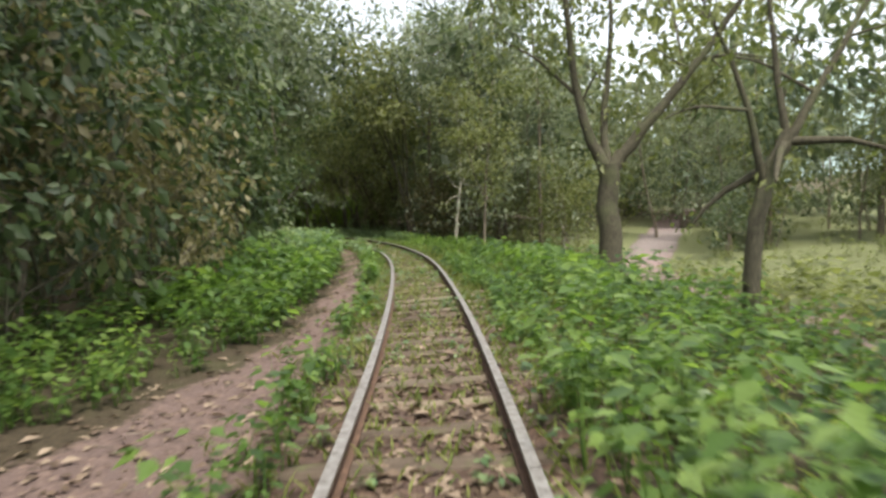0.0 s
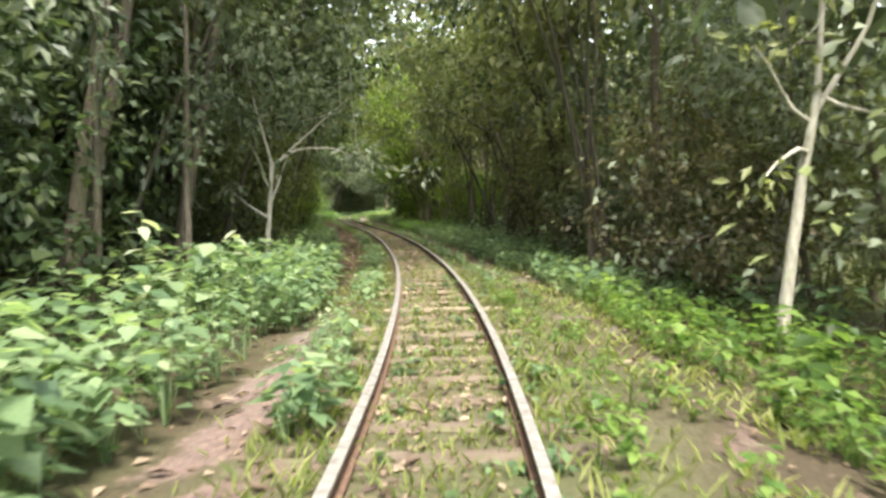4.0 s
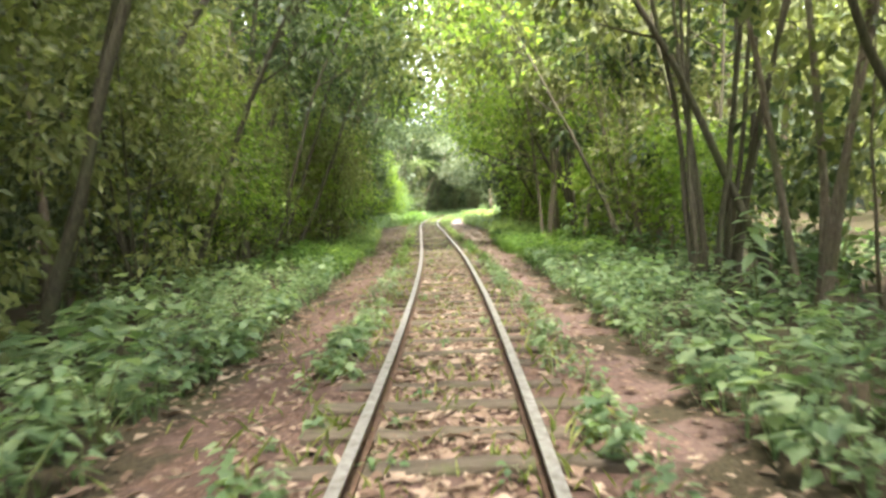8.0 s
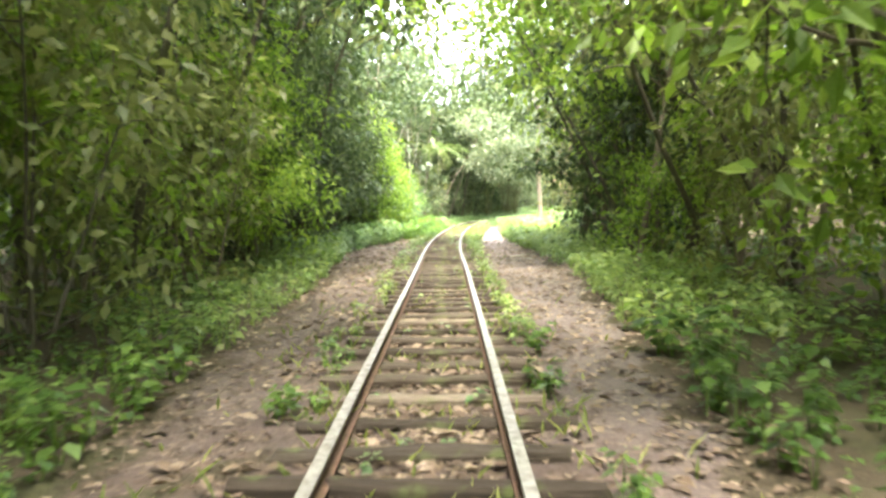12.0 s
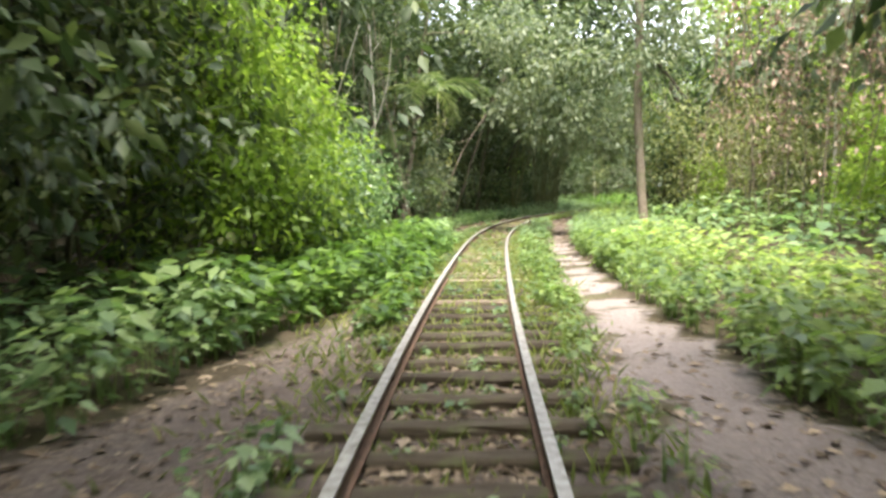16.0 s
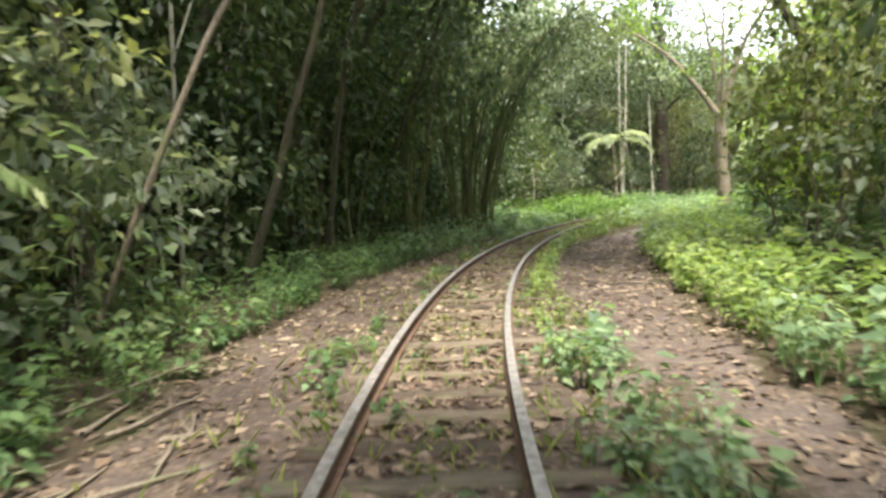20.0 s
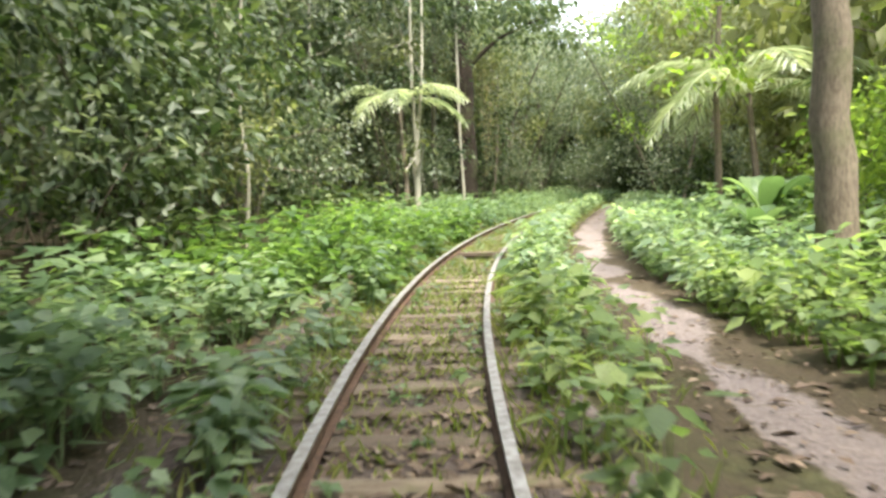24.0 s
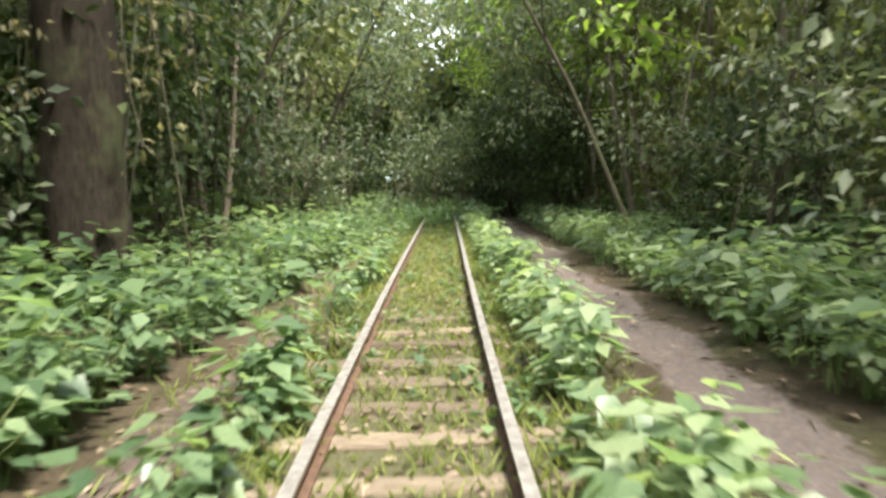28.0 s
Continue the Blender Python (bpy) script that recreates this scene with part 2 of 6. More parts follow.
# ---------------------------------------------------------------- the line of the railway
STEP = 0.25
LS = np.arange(-40.0, 262.0, STEP)
LH = np.radians(np.interp(LS, HEAD_S, HEADING))
LX = np.concatenate(([0.0], np.cumsum(-np.sin((LH[1:] + LH[:-1]) / 2) * STEP)))
LY = np.concatenate(([0.0], np.cumsum(np.cos((LH[1:] + LH[:-1]) / 2) * STEP)))
i0 = int(round(40.0 / STEP))
LX, LY = LX - LX[i0], LY - LY[i0]
# places are given by chainage, which falls a little behind the true length in the first half
LS = np.interp(LS, [-41, 0, 12.4, 26.2, 36.25, 48.3, 66.1, 77.8, 93.05, 104.8, 115.95, 124.3, 134.85, 143.9, 155.9, 263],
               [-41, 0, 11.5, 24.6, 33.9, 45.55, 63.15, 75.05, 90.7, 103.1, 114.7, 123.2, 134.1, 143.5, 155.9, 263])


def at(s, lat):
    """World x and y of a place s metres along the line and lat metres to its right; numbers or arrays."""
    h = np.interp(s, LS, LH)
    return np.interp(s, LS, LX) + lat * np.cos(h), np.interp(s, LS, LY) + lat * np.sin(h)


def along(x, y):
    """The s and lat of world places (arrays)."""
    x, y = np.asarray(x, float).ravel(), np.asarray(y, float).ravel()
    s, lat = np.empty(len(x)), np.empty(len(x))
    for a in range(0, len(x), 20000):
        q = slice(a, a + 20000)
        k = np.argmin((x[q, None] - LX[None, ::4]) ** 2 + (y[q, None] - LY[None, ::4]) ** 2, axis=1) * 4
        c, sn = np.cos(LH[k]), np.sin(LH[k])
        dx, dy = x[q] - LX[k], y[q] - LY[k]
        s[q], lat[q] = LS[k] + (-dx * sn + dy * c), dx * c + dy * sn
    return s, lat


def wave(x, y, size, seed=0.0):
    """A smooth, uneven field of about -1 to 1."""
    x, y = np.asarray(x) / size + seed * 7.3, np.asarray(y) / size + seed * 3.1
    return (np.sin(x * 1.7 + 1.3 * np.sin(y * 1.1)) + np.sin(y * 2.3 + 1.7 * np.sin(x * 0.9 + 2.0)) + np.sin((x + y) * 3.7 + np.sin(x * 2.9))) / 3


# the make-up of the trackside along s: where the plants begin, the footpath, the grass in the track
ZS = [-40, 0, 12, 25, 33, 40, 52, 64, 76, 86, 94, 104, 112, 120, 128, 136, 146, 160, 262]
VEG_L = ([-40, 4, 8, 14, 28, 33, 40, 52, 64, 76, 84, 88, 91.5, 95, 104, 109, 112, 120, 128, 136, 146, 153, 157, 164, 172, 262],
         [2.9, 2.9, 1.8, 1.65, 1.6, 1.5, 1.9, 1.95, 2.0, 2.3, 2.9, 2.75, 2.1, 1.3, 1.15, 1.35, 2.2, 2.3, 1.9, 1.8, 1.75, 1.7, 1.95, 1.85, 1.5, 1.5])
LEFT_A = [1.1, 1.1, 1.05, 1.1, 1.2, 1.1, 1.15, 1.1, 1.15, 1.2, 1.05, 1.1, 1.0, 0.95, 0.95, 1.15, 1.0, 1.0, 1.0]
PATH_A = [1.5, 1.5, 1.6, 1.7, 1.5, 1.05, 1.05, 1.0, 1.0, 1.15, 1.3, 1.45, 1.7, 1.0, 1.1, 1.95, 1.75, 1.5, 1.6]
PATH_B = [1.6, 1.6, 1.75, 2.1, 1.9, 1.65, 1.65, 1.8, 2.7, 2.5, 2.15, 2.05, 2.4, 2.7, 2.7, 2.6, 2.45, 2.4, 2.3]
GRASSY = [0.4, 0.35, 0.75, 0.85, 0.7, 0.3, 0.15, 0.12, 0.08, 0.12, 1.0, 0.8, 0.25, 0.12, 0.2, 0.6, 1.15, 0.95, 0.8]
STRIP = [0.8, 0.8, 0.85, 0.7, 0.6, 0.5, 0.5, 0.4, 0.25, 0.4, 0.8, 1.0, 1.0, 0.5, 0.3, 0.8, 0.95, 0.9, 0.8]
STRIP_L = [0.5, 0.7, 0.5, 0.4, 0.4, 0.6, 0.7, 0.35, 0.15, 0.2, 0.75, 0.8, 0.3, 0.2, 0.3, 0.5, 0.55, 0.3, 0.4]
PALE = [0.1, 0.1, 0.2, 0.3, 0.35, 0.4, 0.4, 0.35, 0.45, 0.65, 0.9, 0.75, 0.2, 0.1, 0.2, 0.75, 0.8, 0.5, 0.4]


def zone(table, s):
    return np.interp(s, *table) if isinstance(table, tuple) else np.interp(s, ZS, table)


PIT_A, PIT_B = 144.9, 145.9


def ground_height(s, lat, x, y):
    a = np.abs(lat)
    bed = -0.15 - 0.035 * np.clip((s - 58) / 8, 0, 1) * np.clip((97 - s) / 5, 0, 1)
    z = np.where(a < 0.95, bed, bed - 0.09 * np.clip((a - 0.95) / 0.6, 0, 1))
    far = np.clip((a - 2.6) / 4.0, 0, 1)
    open_right = np.clip((42 - s) / 14, 0, 1) * (lat > 0)
    z = z + far * 0.22 * wave(x, y, 4.0) + 0.03 * wave(x, y, 0.55, 2) * np.clip((a - 0.6) / 0.5, 0.25, 1)
    z = z - open_right * np.clip((lat - 1.9) * 0.22, 0, 1.15)
    z = z + (lat < 0) * np.clip((a - 2.6) * 0.11, 0, 1.3) * (0.45 + 0.55 * np.clip((s - 134) / 8, 0, 1) + 0.3 * np.clip((20 - s) / 10, 0, 1))
    z = z + (lat > 0) * np.clip((a - 4.0) * 0.05, 0, 0.8) * np.clip((s - 60) / 20, 0, 1)
    hill = np.clip((a - 40) / 160, 0, 1)
    z = z + hill * hill * 10
    pit = (np.abs(lat + 0.05) < 0.26) & (s > PIT_A) & (s < PIT_B)
    return np.where(pit, -0.75, z)


def ground_z(x, y):
    s, lat = along([x], [y])
    return float(ground_height(s, lat, np.array([x]), np.array([y]))[0])


# ---------------------------------------------------------------- mesh helpers


def mesh_of(name, verts, faces, materials, index=None, smooth=False):
    """A mesh from an array of places and an array of faces, all with the same number of corners."""
    verts, faces = np.asarray(verts, np.float32), np.asarray(faces, np.int32)
    me = bpy.data.meshes.new(name)
    me.vertices.add(len(verts))
    me.vertices.foreach_set("co", verts.ravel())
    k = faces.shape[1]
    me.loops.add(faces.size)
    me.loops.foreach_set("vertex_index", faces.ravel())
    me.polygons.add(len(faces))
    me.polygons.foreach_set("loop_start", np.arange(0, faces.size, k, dtype=np.int32))
    for m in materials if isinstance(materials, (list, tuple)) else [materials]:
        me.materials.append(m)
    if index is not None:
        me.polygons.foreach_set("material_index", np.asarray(index, np.int32))
    me.polygons.foreach_set("use_smooth", np.full(len(faces), smooth))
    me.update(calc_edges=True)
    me.validate()
    return me


def part(name, me, parent, label=""):
    """A mesh as one object under a thing."""
    ob = new(name, me)
    ob.parent = parent
    return tagged(ob, label)


class Tubes:
    """Gathers tapered, bent tubes into one mesh of quads."""

    def __init__(self):
        self.v, self.f, self.n = [], [], 0

    def add(self, pts, radii, sides=6):
        pts = np.asarray(pts, float)
        tang = np.gradient(pts, axis=0)
        tang /= np.linalg.norm(tang, axis=1)[:, None] + 1e-9
        ref = np.array([1.0, 0.3, 0.1]) if abs(tang[0][2]) > 0.6 else np.array([0, 0, 1.0])
        u = np.cross(tang, ref)
        u /= np.linalg.norm(u, axis=1)[:, None] + 1e-9
        w = np.cross(tang, u)
        ang = np.arange(sides) * 2 * np.pi / sides
        ring = np.cos(ang)[None, :, None] * u[:, None, :] + np.sin(ang)[None, :, None] * w[:, None, :]
        v = pts[:, None, :] + ring * np.asarray(radii)[:, None, None]
        self.v.append(v.reshape(-1, 3))
        k = len(pts)
        i, j = np.meshgrid(np.arange(k - 1), np.arange(sides), indexing="ij")
        a, b = i * sides + j, i * sides + (j + 1) % sides
        self.f.append(np.stack([a, b, b + sides, a + sides], -1).reshape(-1, 4) + self.n)
        self.n += k * sides

    def mesh(self, name, material, smooth=True):
        return mesh_of(name, np.concatenate(self.v), np.concatenate(self.f), material, smooth=smooth)


def bent(rng, start, direction, length, n=7, wobble=0.12, lift=0.0):
    """A crooked line of n places."""
    p, d0 = np.array(start, float), np.array(direction, float)
    d0 /= np.linalg.norm(d0)
    out = [p.copy()]
    for _ in range(n - 1):
        d0 = d0 + rng.normal(0, wobble, 3) + np.array([0, 0, lift])
        d0 /= np.linalg.norm(d0)
        p = p + d0 * length / (n - 1)
        out.append(p.copy())
    return np.array(out)


def blades(rng, centre, facing, tip, length, width, kind):
    """Leaves at the places centre, each with a way to its tip and a way that it faces. kind 2: two folded triangles;
    4 and 6: a broad blade round a sunken middle."""
    n = len(centre)
    tip = tip / (np.linalg.norm(tip, axis=1)[:, None] + 1e-9)
    side = np.cross(facing, tip)
    side /= np.linalg.norm(side, axis=1)[:, None] + 1e-9
    up = np.cross(tip, side)
    L, Wd = np.asarray(length).reshape(-1, 1) * np.ones((n, 1)), np.asarray(width).reshape(-1, 1) * np.ones((n, 1))
    if kind == 2:
        out = [centre, centre + tip * L * 0.45 + side * Wd / 2 + up * Wd * 0.12, centre + tip * L - up * L * 0.12, centre + tip * L * 0.45 - side * Wd / 2 + up * Wd * 0.12]
        tri = [[0, 2, 1], [0, 3, 2]]
    elif kind == 4:
        out = [centre, centre + tip * L * 0.32 + side * Wd / 2, centre + tip * L - up * L * 0.18, centre + tip * L * 0.32 - side * Wd / 2, centre + tip * L * 0.45 - up * Wd * 0.12]
        tri = [[0, 4, 1], [1, 4, 2], [2, 4, 3], [3, 4, 0]]
    else:
        out = [centre, centre + tip * L * 0.12 + side * Wd * 0.42, centre + tip * L * 0.55 + side * Wd * 0.44 - up * L * 0.03, centre + tip * L - up * L * 0.2,
               centre + tip * L * 0.55 - side * Wd * 0.44 - up * L * 0.03, centre + tip * L * 0.12 - side * Wd * 0.42, centre + tip * L * 0.45 - up * Wd * 0.12]
        tri = [[0, 6, 1], [1, 6, 2], [2, 6, 3], [3, 6, 4], [4, 6, 5], [5, 6, 0]]
    k = len(out)
    v = np.stack(out, 1).reshape(-1, 3)
    f = (np.arange(n)[:, None, None] * k + np.array(tri)[None]).reshape(-1, 3)
    return v, f


def unit(rng, n):
    v = rng.normal(0, 1, (n, 3))
    return v / np.linalg.norm(v, axis=1)[:, None]


def cluster_leaves(rng, centres, spread, each, size, droop=0.4, slim=0.5, kind=2):
    """Leaf arrays for a crown: leaves in loose bunches round the centres."""
    c = np.repeat(centres, each, axis=0)
    n = len(c)
    off = unit(rng, n) * (rng.random(n)[:, None] ** 0.5) * np.repeat(spread, each)[:, None] * np.array([1, 1, 0.7])
    tip = off + np.array([0, 0, -droop]) * np.repeat(spread, each)[:, None] + unit(rng, n) * 0.25
    face = np.array([0, 0, 0.8]) + unit(rng, n) * 0.95
    L = size * rng.uniform(0.6, 1.35, n)
    return blades(rng, c + off, face, tip, L, L * slim, kind)


# ---------------------------------------------------------------- kinds of plants
TREES = {}


def thing(name, label, category, group=""):
    ob = new(name)
    ob.empty_display_size = 0.3
    return tagged(ob, label, category, group)


def make_tree(key, seed, height, girth, bare, crown_r, crown_h, bunches, each, leaf, bark, leafmat, label, lean=0.0, limbs=6, spread=0.75, forks=1, slim=0.5, sides=(7, 4, 3)):
    """A tree at the origin: a tapered, crooked trunk with limbs, and a crown of bunched leaves."""
    rng = np.random.default_rng(seed)
    t = Tubes()
    tips = []
    for k in range(forks):
        ang = rng.uniform(0, 6.28)
        dirn = (lean + 0.16 * (forks > 1) * math.cos(ang), 0.16 * (forks > 1) * math.sin(ang), 1.0)
        trunk = bent(rng, (0.07 * math.cos(ang) * (forks > 1), 0.07 * math.sin(ang) * (forks > 1), -0.45), dirn, (height + 0.45) * (1 if k == 0 else rng.uniform(0.7, 0.95)), 11, 0.055)
        r = girth / 2 * (1 if forks == 1 else 0.62) * np.linspace(1, 0.16, 11) ** 0.85
        r[0] *= 1.45
        r[1] *= 1.12
        t.add(trunk[::2] if sides[0] < 5 else trunk, r[::2] if sides[0] < 5 else r, sides[0])
        for i in range(limbs):
            f = rng.uniform(bare, 0.95)
            q = f * 10
            a = int(q)
            p0 = trunk[a] + (trunk[min(a + 1, 10)] - trunk[a]) * (q - a)
            ang = rng.uniform(0, 6.28)
            L = crown_r * rng.uniform(0.7, 1.25) * (1.15 - 0.5 * f)
            b = bent(rng, p0, (math.cos(ang), math.sin(ang), rng.uniform(0.15, 0.8)), L, 6, 0.16, 0.03)
            rb = girth * 0.19 * (1.15 - f * 0.7) * np.linspace(1, 0.18, 6)
            t.add(b, rb, sides[1])
            tips += [b[3], b[4], b[5]]
            for _ in range(2 if sides[2] else 0):
                m = rng.integers(2, 5)
                c = bent(rng, b[m], (b[m] - p0) + rng.normal(0, 0.5, 3) * L * 0.5, L * 0.55, 4, 0.2)
                t.add(c, girth * 0.07 * np.linspace(1, 0.2, 4), sides[2])
                tips += [c[2], c[3]]
        tips += [trunk[-1], trunk[-2]]
    tips = np.array(tips)
    extra = max(bunches - len(tips), 4)
    mid = np.array([lean * height * 0.75, 0, height - crown_h * 0.42])
    o = unit(rng, extra) * (rng.random(extra)[:, None] ** 0.45) * np.array([crown_r, crown_r, crown_h * 0.55])
    o *= 1 + 0.22 * np.sin(3 * np.arctan2(o[:, 1], o[:, 0]) + seed)[:, None]
    centres = np.concatenate([tips, mid + o])[:max(bunches, len(tips))]
    v, f = cluster_leaves(rng, centres, rng.uniform(0.6, 1.3, len(centres)) * spread, each, leaf, slim=slim, kind=4 if key[:4] == "arch" else 2)
    TREES[key] = (t.mesh("trunk", bark), mesh_of("crown", v, f, leafmat, smooth=True), label)


def plant_tree(key, s, lat, turn=0.0, size=1.0, name="tree", label="", group="forest trees", category="tree", tall=1.0, sink=0.0, tilt=(0, 0)):
    trunk, crown, text = TREES[key]
    x, y = at(s, lat)
    ob = thing(name, label or text, category, group)
    ob.matrix_world = pose(x, y, ground_z(x, y) - sink, tilt[0], tilt[1], turn) @ Matrix.Diagonal((size, size, size * tall, 1))
    part("trunk" if category == "tree" else "stem", trunk, ob)
    part("crown" if category == "tree" else "foliage", crown, ob)
    return ob


TALL = "slender tropical forest tree with a leafy crown beside the track"
make_tree("slim_a", 1, 11, 0.20, 0.32, 2.5, 6.5, 92, 18, 0.235, M_BARK, M_LEAF, TALL)
make_tree("slim_b", 2, 12, 0.24, 0.4, 2.9, 6.0, 90, 18, 0.235, M_BARK_D, M_LEAF, "dark-barked forest tree with dense deep green crown")
make_tree("slim_c", 3, 9, 0.15, 0.36, 2.2, 5.2, 84, 18, 0.235, M_BARK, M_LEAF_O, "thin forest tree with olive green foliage")
make_tree("slim_d", 4, 10, 0.18, 0.3, 2.6, 6.0, 86, 18, 0.235, M_BARK_P, M_LEAF_G, "pale-stemmed tree with grey-green foliage")
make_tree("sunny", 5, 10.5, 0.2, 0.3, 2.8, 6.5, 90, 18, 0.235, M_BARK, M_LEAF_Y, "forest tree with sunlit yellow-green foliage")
make_tree("stems", 6, 9.5, 0.2, 0.5, 2.4, 4.0, 76, 18, 0.235, M_BARK, M_LEAF, "several crooked thin stems rising from one root with sparse leaves", forks=4, limbs=3)
make_tree("stems_b", 7, 8.5, 0.16, 0.45, 2.3, 4.2, 76, 18, 0.235, M_BARK_D, M_LEAF_O, "cluster of dark crooked stems with light foliage on top", forks=5, limbs=3)
make_tree("wide", 8, 12, 0.42, 0.34, 4.2, 7.0, 108, 13, 0.36, M_BARK, M_LEAF, "broad old forest tree with spreading limbs", limbs=9, spread=0.9)
make_tree("far_a", 9, 13, 0.3, 0.14, 3.6, 11.5, 80, 9, 0.62, M_BARK_D, M_LEAF, "dense green tree deeper in the forest", spread=1.1, sides=(5, 3, 0))
make_tree("far_b", 10, 12, 0.28, 0.12, 3.4, 10.5, 80, 9, 0.62, M_BARK, M_LEAF_O, "dense olive tree deeper in the forest", spread=1.1, sides=(5, 3, 0))
make_tree("far_c", 11, 11, 0.26, 0.12, 3.3, 9.5, 80, 9, 0.62, M_BARK, M_LEAF_G, "dense grey-green tree deeper in the forest", spread=1.1, sides=(5, 3, 0))
ARCH = "leaning forest tree whose leafy branches reach over the railway"
make_tree("arch_a", 21, 9.5, 0.14, 0.4, 2.8, 4.6, 62, 22, 0.19, M_BARK_D, M_LEAF, ARCH, lean=0.34)
make_tree("arch_b", 22, 8.6, 0.13, 0.4, 2.6, 4.2, 56, 22, 0.19, M_BARK_D, M_LEAF_Y, ARCH, lean=0.38)
make_tree("arch_c", 23, 10, 0.15, 0.36, 3.0, 4.8, 62, 22, 0.19, M_BARK_D, M_LEAF_G, ARCH, lean=0.3)
make_tree("bush_a", 12, 2.4, 0.07, 0.1, 1.15, 2.3, 54, 10, 0.22, M_STEM, M_LEAF, "leafy green shrub at the forest edge", forks=3, limbs=2, spread=0.42, sides=(4, 3, 0))
make_tree("bush_b", 13, 3.3, 0.08, 0.08, 1.3, 3.1, 72, 12, 0.18, M_BARK, M_LEAF_G, "tall grey-green shrub at the forest edge", forks=3, limbs=2, spread=0.48, sides=(4, 3, 0))
make_tree("bush_y", 14, 3.0, 0.08, 0.08, 1.35, 2.9, 72, 20, 0.15, M_STEM, M_LEAF_Y, "bright yellow-green climbing shrub in the sun", forks=4, limbs=3, spread=0.45, sides=(4, 3, 0))
make_tree("bush_o", 15, 4.2, 0.09, 0.1, 1.5, 3.9, 84, 13, 0.18, M_BARK, M_LEAF_O, "tall olive-green thicket shrub", forks=3, limbs=2, spread=0.5, sides=(4, 3, 0))
make_tree("bush_d", 16, 5.0, 0.1, 0.06, 1.7, 4.9, 92, 15, 0.19, M_BARK_D, M_LEAF, "tall dark green thicket of understorey leaves", forks=3, limbs=2, spread=0.58, sides=(4, 3, 0))
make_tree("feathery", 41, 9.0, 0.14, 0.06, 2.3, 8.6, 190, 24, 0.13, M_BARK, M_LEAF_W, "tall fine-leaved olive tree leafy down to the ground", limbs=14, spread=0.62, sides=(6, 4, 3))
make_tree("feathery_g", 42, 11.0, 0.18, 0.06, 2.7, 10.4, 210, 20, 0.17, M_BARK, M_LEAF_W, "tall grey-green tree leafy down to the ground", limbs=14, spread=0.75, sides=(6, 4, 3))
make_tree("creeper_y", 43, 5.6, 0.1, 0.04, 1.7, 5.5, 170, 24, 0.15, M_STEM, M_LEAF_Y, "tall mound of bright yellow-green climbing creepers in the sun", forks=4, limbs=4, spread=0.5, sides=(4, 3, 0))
make_tree("creeper_d", 44, 6.0, 0.1, 0.03, 2.0, 5.9, 150, 16, 0.2, M_BARK_D, M_LEAF, "tall dark tangle of creepers hanging over shrubs", forks=4, limbs=4, spread=0.6, sides=(4, 3, 0))
make_tree("creeper_o", 45, 5.6, 0.1, 0.03, 1.9, 5.5, 150, 18, 0.18, M_BARK_D, M_LEAF_O, "tall tangle of olive-green creepers hanging over shrubs", forks=4, limbs=4, spread=0.6, sides=(4, 3, 0))
CANOPY = "tall added forest tree whose high crown spreads over the railway"
make_tree("canopy_a", 31, 14.5, 0.26, 0.62, 4.6, 5.0, 110, 10, 0.5, M_BARK_D, M_LEAF, CANOPY, lean=0.32, limbs=9, spread=1.0, sides=(6, 4, 3))
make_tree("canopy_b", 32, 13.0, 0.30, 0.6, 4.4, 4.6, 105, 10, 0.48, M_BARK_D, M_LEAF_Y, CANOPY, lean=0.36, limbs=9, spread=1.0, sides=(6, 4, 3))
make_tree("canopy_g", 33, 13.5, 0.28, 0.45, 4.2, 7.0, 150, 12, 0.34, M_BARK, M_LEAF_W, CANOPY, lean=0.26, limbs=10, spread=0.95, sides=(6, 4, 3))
make_tree("bush_f", 17, 2.8, 0.08, 0.08, 1.3, 2.7, 95, 26, 0.125, M_STEM, M_HERB, "leafy green shrub leaning out beside the track", forks=4, limbs=3, spread=0.42, sides=(4, 3, 0))
make_tree("bush_g", 18, 3.4, 0.09, 0.06, 1.5, 3.3, 100, 24, 0.12, M_BARK, M_LEAF_O, "fine-leaved olive shrub at the open forest edge", forks=4, limbs=3, spread=0.45, sides=(4, 3, 0))
make_tree("bush_n", 19, 3.8, 0.09, 0.06, 1.5, 3.7, 90, 16, 0.16, M_BARK, M_LEAF_N, "tall thicket shrub with brownish olive leaves", forks=3, limbs=3, spread=0.48, sides=(4, 3, 0))

# ---------------------------------------------------------------- the ground


def spaced(lo, hi, step, far, fine=()):
    """Grid lines: even ones from lo to hi, finer in the given stretches, ever wider ones out to far on both sides."""
    mid = list(np.arange(lo, hi + 1e-6, step))
    for a, b, st in fine:
        mid = [q for q in mid if q < a or q > b] + list(np.arange(a, b + 1e-6, st))
    out, q = [], step * 2
    while q < far:
        out.append(q)
        q *= 1.42
    return np.array(sorted([lo - q for q in out] + mid + [hi + q for q in out]))


def road_x(y):
    """The dirt road beyond the open ground: its x at a given y."""
    return 5.6 + np.maximum(np.asarray(y) - 26, 0) * 0.34 + np.maximum(26 - np.asarray(y), 0) * 0.05


